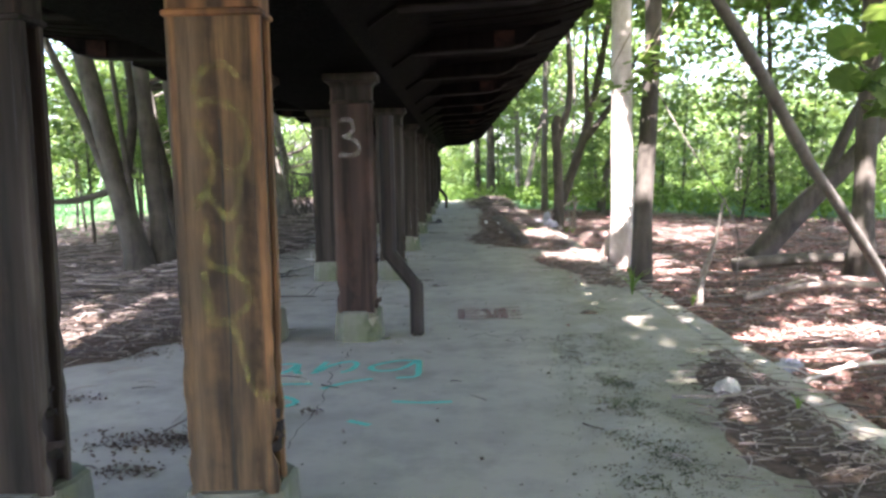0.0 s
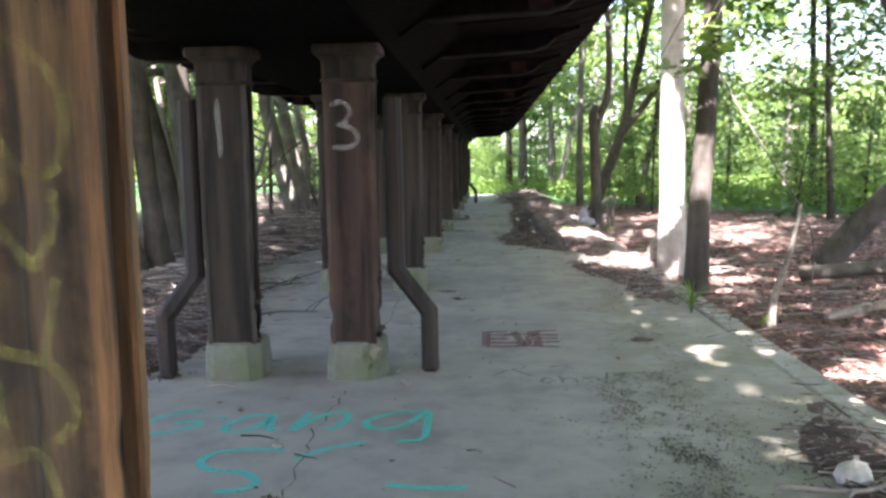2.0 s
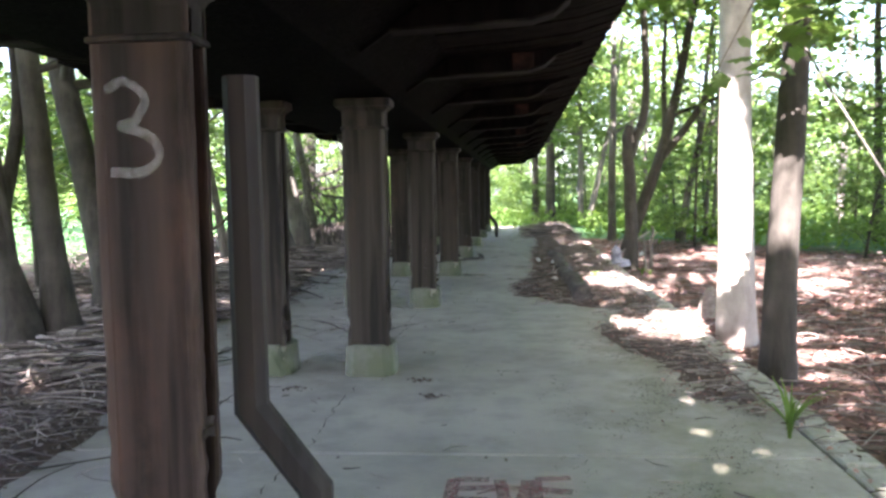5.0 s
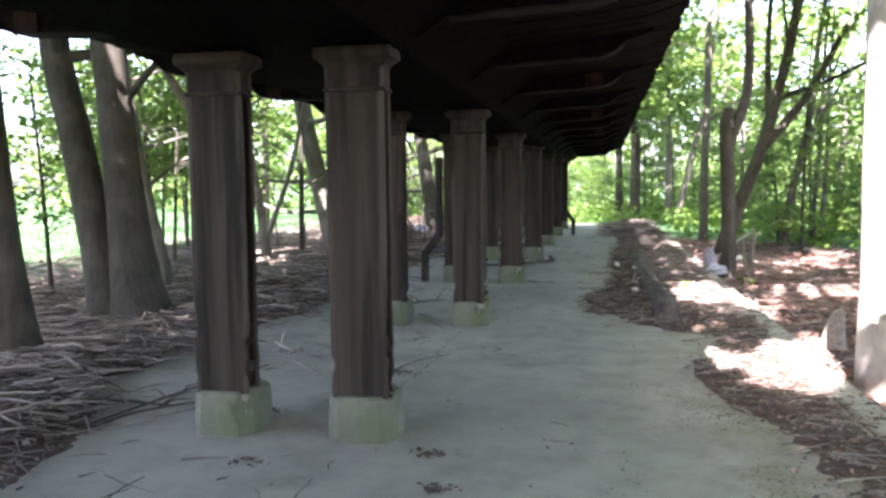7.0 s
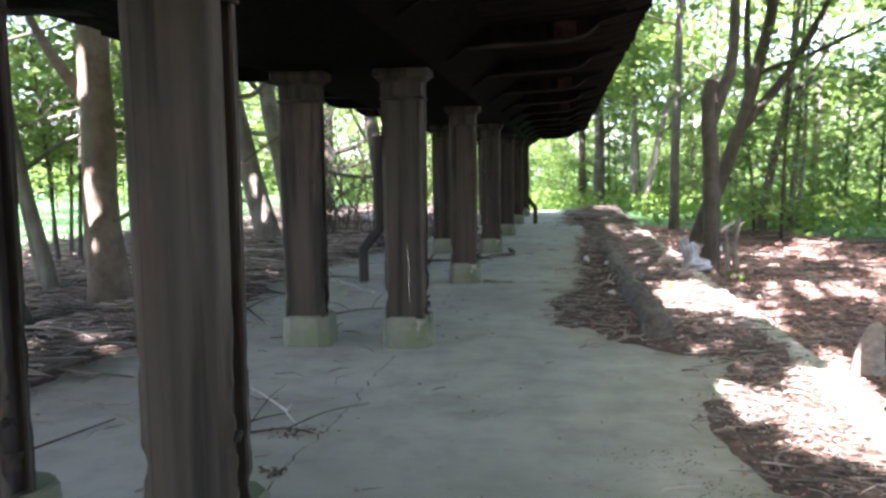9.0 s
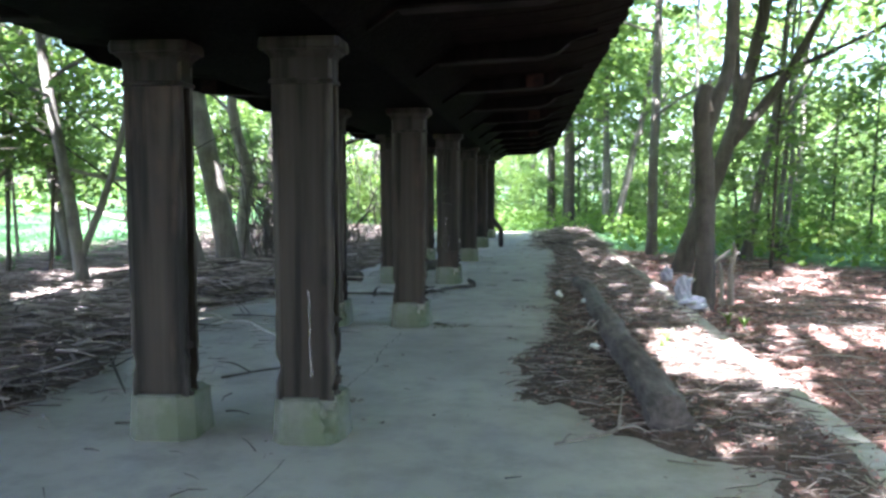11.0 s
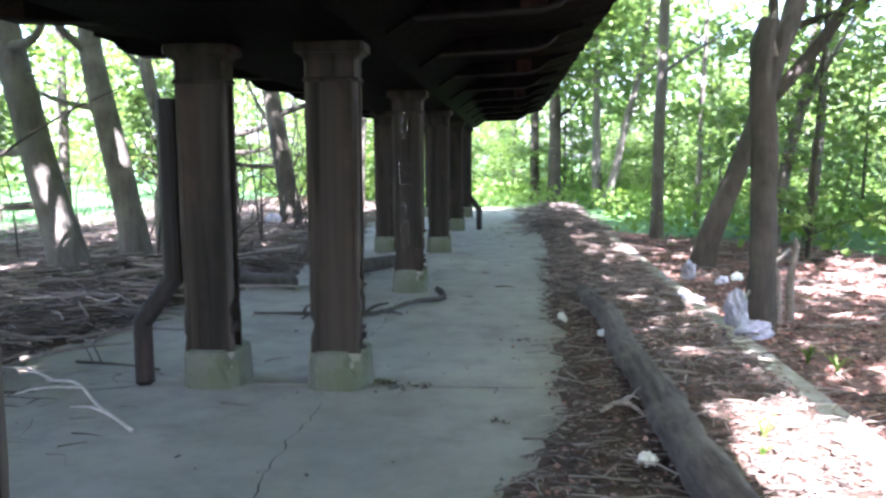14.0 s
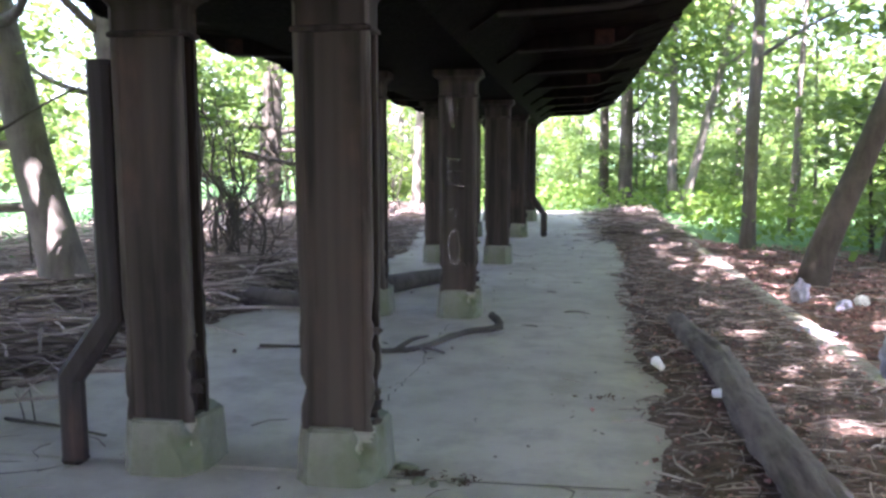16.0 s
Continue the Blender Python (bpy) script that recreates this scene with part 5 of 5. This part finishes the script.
dead_leaves(34000, (0.1, 2.5, 2.5, 41), 0.004, 0.015, 0.045, "grey-brown leaf and bark scraps on the platform edge", M_GREYLITTER)
dead_leaves(20000, (0.1, 2.5, 8, 41), 0.002, 0.02, 0.05, "curled brown dead leaves on the platform edge")
dead_leaves(85000, (2.5, 13, 1.5, 34), 0.0, 0.035, 0.085, "red-brown dead leaves on the forest floor")
dead_leaves(36000, (EDGE_L, -1.5, 3, 41), 0.004, 0.02, 0.06, "brown dead leaves and bark scraps on the platform", M_GREYLITTER)
dead_leaves(46000, (-14, EDGE_L, 5, 46), 0.0, 0.045, 0.1, "grey-brown dead leaves on the forest floor", M_GREYLITTER)


def twigs(n, box_, chance, lo, hi, label, lift=0.03, stout=1.0):
    """Bent three-sided twigs lying about."""
    p = np.array(scatter(n, *box_, chance))
    n = len(p)
    a = rng.uniform(0, 2 * np.pi, n)
    a = np.where(rng.random(n) < 0.55, rng.normal(0, 0.5, n), a)
    ln = rng.uniform(lo, hi, n) * rng.uniform(0.5, 1, n)
    r = rng.uniform(0.003, 0.009, n) * (0.6 + ln) * stout
    u = np.stack([np.cos(a), np.sin(a), rng.normal(0, 0.08, n)], 1)
    v = np.stack([-np.sin(a), np.cos(a), np.zeros(n)], 1)
    up = np.array([[0, 0, 1.0]])
    p[:, 2] += rng.uniform(0, lift, n)
    mid = p + v * (rng.normal(0, 0.12, n) * ln)[:, None] + up * (rng.uniform(0, 0.06, n) * ln)[:, None]
    ends = (p - u * ln[:, None] / 2, mid, p + u * ln[:, None] / 2)
    rows = []
    for e, s in zip(ends, (1.0, 0.85, 0.4)):
        rr = (r * s)[:, None]
        rows.append([e + v * rr, e - v * rr * 0.6 + up * rr, e - v * rr * 0.6 - up * rr])
    faces = []
    for i in range(2):
        for k in range(3):
            faces.append(np.stack([rows[i][k], rows[i][(k + 1) % 3], rows[i + 1][(k + 1) % 3], rows[i + 1][k]], 1))
    co = np.stack(faces, 1).reshape(-1, 3)
    me = bpy.data.meshes.new("twigs")
    uniq = np.stack([np.stack(x, 1) for x in rows], 1).reshape(n * 9, 3)
    me.vertices.add(n * 9)
    me.vertices.foreach_set("co", uniq.astype(np.float32).ravel())
    pat = np.array([[i * 3 + k, i * 3 + (k + 1) % 3, (i + 1) * 3 + (k + 1) % 3, (i + 1) * 3 + k] for i in range(2) for k in range(3)]).ravel()
    idx = (np.arange(n)[:, None] * 9 + pat[None, :]).ravel().astype(np.int32)
    me.loops.add(len(idx))
    me.loops.foreach_set("vertex_index", idx)
    me.polygons.add(len(idx) // 4)
    me.polygons.foreach_set("loop_start", np.arange(0, len(idx), 4, dtype=np.int32))
    me.update(calc_edges=True)
    me.materials.append(M_TWIG)
    tagged(new("twigs", me), label, "twigs", "", "stuff")


twigs(16000, (0.1, 2.5, 2.5, 41), 0.006, 0.05, 0.35, "dry twigs on the platform edge")
twigs(7000, (2.5, 12, 2, 33), 0.0, 0.15, 0.9, "dry twigs on the forest floor")
twigs(7000, (EDGE_L, -1.5, 3, 41), 0.015, 0.12, 0.6, "dry twigs on the platform", 0.04)
twigs(15000, (-12, EDGE_L, 6, 44), 0.0, 0.2, 1.1, "dry grey brush on the forest floor", 0.16, 1.0)


dead_leaves(2600, (-1.5, 0.4, 2, 41), 0.14, 0.015, 0.04, "small dark leaf scraps on the concrete", M_GREYLITTER)
twigs(3000, (-6.5, -3.1, 11, 20), 0.02, 0.2, 0.9, "dry brush at the platform edge", 0.12, 1.6)
twigs(3200, (-7.0, -3.4, 19.5, 27), 0.02, 0.3, 1.2, "piled dry brush beside the platform", 0.2, 1.5)
twigs(2600, (-5.8, -3.2, 11.4, 15.4), 0.05, 0.25, 1.0, "piled dry brush over the platform edge", 0.14, 1.4)
twigs(420, (-4.2, -2.2, 16.6, 20.6), 0.3, 0.08, 0.45, "scattered thin twigs on the concrete", 0.02, 0.8)
twigs(300, (-3.2, -1.2, 9.0, 16.5), 0.2, 0.08, 0.4, "scattered thin twigs on the concrete", 0.02, 0.8)
twigs(1500, (0.5, 2.2, 32, 41), 0.3, 0.3, 1.1, "pile of grey fallen branches at the platform end", 0.12, 1.0)
twigs(900, (-1.5, 0.4, 2, 41), 0.1, 0.05, 0.25, "small twigs on the concrete")


def moss_crumbs():
    """Dark crumbs of moss and soil along the open side of the floor."""
    n = 15000
    p = np.stack([rng.normal(1.35, 0.36, n), rng.uniform(2.2, 13.5, n), np.full(n, 0.004)], 1)
    keep = np.array([noise.noise(Vector((x * 2.4, y * 1.3, 9))) + 0.4 * noise.noise(Vector((x * 9, y * 9, 2))) > 0.12 for x, y, _ in p]) & (p[:, 0] < 2.2)
    more = np.stack([rng.normal(1.08, 0.2, 20000), rng.uniform(2.4, 7.6, 20000), np.full(20000, 0.004)], 1)
    patch = np.array([noise.noise(Vector((x * 4.0, y * 2.6, 3))) + 0.9 * noise.noise(Vector((x * 12, y * 11, 6))) + rnd.gauss(0, 0.22) > 0.2 for x, y, _ in more])
    p, keep = np.concatenate([p, more]), np.concatenate([keep, patch])
    ob = quads_object("moss_crumbs", leaf_corners(p[keep], rng.uniform(0.006, 0.024, keep.sum()), 0.1, 0.35), M_CRUMB)
    tagged(ob, "dark crumbs of moss and soil on the concrete", "moss", "", "stuff")


moss_crumbs()


# ---- small things ----
def rock(name, x, y, z, sx, sy, sz, material, label, category="stone", seed=0.0):
    bm = bmesh.new()
    bmesh.ops.create_icosphere(bm, subdivisions=2, radius=1.0)
    for v in bm.verts:
        f = 1 + 0.35 * noise.noise(v.co * 1.3 + Vector((seed, 0, 0)))
        v.co = Vector((v.co.x * sx * f, v.co.y * sy * f, max(-0.4, v.co.z) * sz * f))
    ob = part(name, bm, material, None)
    ob.matrix_basis = pose(x, y, z + sz * 0.35, 0, 0, seed * 40)
    tagged(ob, label, category)


rock("stone", 1.8, 5.43, 0.03, 0.11, 0.08, 0.07, M_STONE, "pale grey stone on the littered platform edge", seed=1)
rock("stone", 0.86, 15.04, 0.0, 0.036, 0.03, 0.02, M_BROKEN, "small grey pebble on the concrete", seed=2)
rock("concrete_chip", -0.58, 7.33, 0.0, 0.055, 0.035, 0.02, M_BROKEN, "flat pale concrete chip beside a plinth", "rubble", 3)
rock("concrete_chip", -1.2, 5.98, 0.0, 0.03, 0.025, 0.015, M_BROKEN, "small pale concrete chip on the floor", "rubble", 4)
for i, (x, y, s) in enumerate(((-0.66, 20.3, 0.05), (-0.57, 20.33, 0.06), (-0.5, 20.3, 0.04), (-0.42, 20.36, 0.045), (-0.68, 20.5, 0.07), (-0.72, 7.55, 0.05), (-0.69, 7.7, 0.04))):
    rock("rubble", x, y, -0.004, s, s * 0.6, s * 0.3, M_PLINTH if i % 3 else M_BROKEN, "crumbled concrete beside a broken plinth", "rubble", 5.0 + i)
rock("dirt_clump", 1.38, 8.7, 0.0, 0.1, 0.05, 0.02, M_MOUND, "small dark clump of moss on the concrete", "moss", 9)


def leaf_clump(x, y, r, n, label):
    """A flat scatter of wet dark scraps in one small heap."""
    p = np.stack([rng.normal(0, r, n), rng.normal(0, r * 0.6, n), rng.uniform(0.003, 0.02, n)], 1)
    ob = quads_object("leaf_clump", leaf_corners(p, rng.uniform(0.02, 0.05, n), 0.3, 0.3), M_MOUND)
    ob.location = (x, y, 0)
    tagged(ob, label, "leaf clump", "", "stuff")


for x, y, r, n in ((-0.32, 10.95, 0.06, 50), (-0.47, 11.5, 0.07, 60), (-1.2, 13.55, 0.1, 60), (-2.5, 14.35, 0.06, 50), (-1.85, 12.25, 0.1, 60), (-1.1, 12.9, 0.05, 30), (-1.5, 11.2, 0.06, 30), (-3.3, 5.9, 0.1, 70), (-1.95, 4.65, 0.2, 260), (-1.7, 4.68, 0.14, 160), (-1.85, 4.15, 0.12, 120), (-2.75, 5.6, 0.1, 60), (-2.9, 7.0, 0.16, 140), (-2.65, 7.5, 0.16, 140), (-0.62, 20.4, 0.06, 40), (-0.35, 20.35, 0.05, 30), (0.35, 21.9, 0.05, 25), (0.2, 19.6, 0.05, 25), (-0.9, 17.0, 0.05, 25), (-1.0, 5.2, 0.04, 25)):
    leaf_clump(x, y, r, n, "dark wet scraps of leaf and bark on the concrete")
DARK_STICKS = [((-2.86, 11.6), (-2.48, 12.39), 0.012), ((-3.4, 12.33), (-2.57, 12.28), 0.01), ((-1.9, 14.11), (-1.55, 14.27), 0.006), ((-1.5, 13.5), (-1.08, 13.55), 0.009), ((-1.57, 13.7), (-1.36, 13.95), 0.006), ((-3.24, 14.85), (-2.9, 14.75), 0.007), ((-2.15, 17.6), (-1.65, 18.05), 0.012), ((-3.48, 18.27), (-2.69, 17.02), 0.014), ((-2.45, 10.1), (-1.84, 10.2), 0.009), ((-2.93, 11.7), (-2.45, 13.7), 0.01), ((-3.0, 8.3), (-2.3, 8.6), 0.01), ((-2.8, 9.0), (-2.2, 9.4), 0.008), ((-3.8, 19.3), (-3.0, 19.0), 0.014), ((-3.3, 20.9), (-2.5, 20.7), 0.012)]
for (xa, ya), (xb, yb), r in DARK_STICKS:
    mx, my = (xa + xb) / 2 + rnd.uniform(-0.08, 0.08), (ya + yb) / 2 + rnd.uniform(-0.08, 0.08)
    limb_thing("fallen_branch", [(xa, ya, r), (mx, my, r + 0.015), (xb, yb, r)], r, r * 0.55, M_DARKBARK, "dark broken stick on the concrete", "branch", 6, 0.3, 2, 5)
limb_thing("fallen_branch", [(-1.41, 14.13, 0.01), (-1.36, 13.9, 0.02), (-1.2, 13.67, 0.012)], 0.007, 0.009, M_PALESTICK, "short pale stick on the concrete", "branch", 6, 0.3, 1, 5)
limb_thing("fallen_branch", [(-2.82, 14.75, 0.01), (-2.66, 14.5, 0.03), (-2.46, 14.32, 0.015)], 0.012, 0.014, M_PALESTICK, "short pale stick on the concrete", "branch", 6, 0.3, 1, 5)


def foam_cup(x, y, z, turn, label):
    thing = empty("foam_cup", pose(x, y, z, 78, 0, turn), label, "cup")
    bm = bmesh.new()
    prof = [(0.026, 0.0), (0.036, 0.1), (0.039, 0.1), (0.039, 0.106), (0.034, 0.106), (0.024, 0.006)]
    loft(bm, [[(r * math.cos(a), r * math.sin(a), h) for a in np.linspace(0, 2 * math.pi, 15)[:-1]] for r, h in prof])
    part("body", bm, M_CUP, thing, "", True)


foam_cup(1.05, 21.68, 0.13, 60, "crushed white foam cup on the litter")
foam_cup(0.81, 22.41, 0.1, 200, "small white foam cup on the litter")


def crumpled(name, x, y, z, sx, sy, sz, material, label, category, seed):
    bm = bmesh.new()
    bmesh.ops.create_icosphere(bm, subdivisions=4, radius=1.0)
    for v in bm.verts:
        q = v.co * 2.1 + Vector((seed, 0, 0))
        f = 1 + 0.4 * noise.noise(q) + 0.25 * abs(noise.noise(q * 2.3)) + 0.1 * noise.noise(q * 5)
        v.co = Vector((v.co.x * sx * f, v.co.y * sy * f, max(-0.5, v.co.z) * sz * f))
    ob = part(name, bm, material, None, "", False)
    ob.matrix_basis = pose(x, y, z + sz * 0.4, 0, 0, seed * 30)
    tagged(ob, label, category)


crumpled("plastic_bag", 3.0, 27.2, -0.18, 0.1, 0.09, 0.17, M_BAG, "torn pale grey plastic bag in the litter", "bag", 1)
crumpled("plastic_bag", 3.4, 26.8, -0.2, 0.2, 0.07, 0.06, M_BAG, "pale plastic sheeting trampled in the litter", "bag", 2)
crumpled("plastic_bag", 2.5, 22.7, 0.02, 0.12, 0.1, 0.22, M_BAG, "pale grey plastic bag draped over the coping", "bag", 3)
crumpled("plastic_bag", 2.56, 22.3, -0.02, 0.07, 0.2, 0.1, M_BAG, "pale grey plastic bag torn along the coping", "bag", 4)
crumpled("plastic_scrap", 2.3, 24.3, 0.0, 0.22, 0.08, 0.03, M_BAG, "flattened pale plastic scrap on the coping", "litter", 5)
crumpled("paper_scrap", 0.99, 18.75, 0.08, 0.05, 0.05, 0.035, M_CUP, "crumpled white paper on the litter", "litter", 6)
crumpled("plastic_scrap", -6.2, 24.9, 0.1, 0.11, 0.09, 0.1, M_BAG, "white plastic scrap in the brush", "litter", 7)
crumpled("plastic_scrap", 2.75, 6.75, -0.15, 0.16, 0.09, 0.05, M_BAG, "white plastic wrapper beside the coping", "litter", 8)
crumpled("plastic_scrap", 3.7, 27.1, -0.2, 0.08, 0.08, 0.07, M_CUP, "white plastic scrap in the litter", "litter", 9)
crumpled("plastic_scrap", -5.9, 35.5, 0.0, 0.25, 0.2, 0.16, M_BAG, "white plastic bag in the brush", "bag", 10)


def weed(x, y, z, n, h, label):
    thing = empty("weed", pose(x, y, z), label, "weed")
    bm = bmesh.new()
    for _ in range(n):
        a, ln, w = rnd.uniform(0, 6.28), h * rnd.uniform(0.6, 1.1), rnd.uniform(0.012, 0.02)
        d, s = Vector((math.cos(a), math.sin(a), 0)), Vector((-math.sin(a), math.cos(a), 0))
        rows = []
        for t in (0.0, 0.35, 0.7, 1.0):
            p = d * (0.55 * ln * t * t) + Vector((0, 0, ln * (t - 0.35 * t * t)))
            ww = w * (1.15 - t) * (0.5 if t == 0 else 1)
            rows.append((bm.verts.new(p - s * ww), bm.verts.new(p + s * ww)))
        for q, r in zip(rows, rows[1:]):
            bm.faces.new((q[0], q[1], r[1], r[0]))
    part("tuft", bm, M_HERB, thing)


for x, y, z, n, h in ((2.12, 9.95, 0.0, 18, 0.52), (2.92, 10.15, -0.2, 10, 0.22), (1.72, 19.2, 0.06, 9, 0.2), (1.62, 18.9, 0.06, 6, 0.16), (2.95, 22.0, -0.2, 16, 0.3), (3.05, 21.6, -0.2, 14, 0.3), (2.1, 5.0, 0.03, 5, 0.12)):
    weed(x, y, z, n, h, "green weed tuft growing at the platform edge")
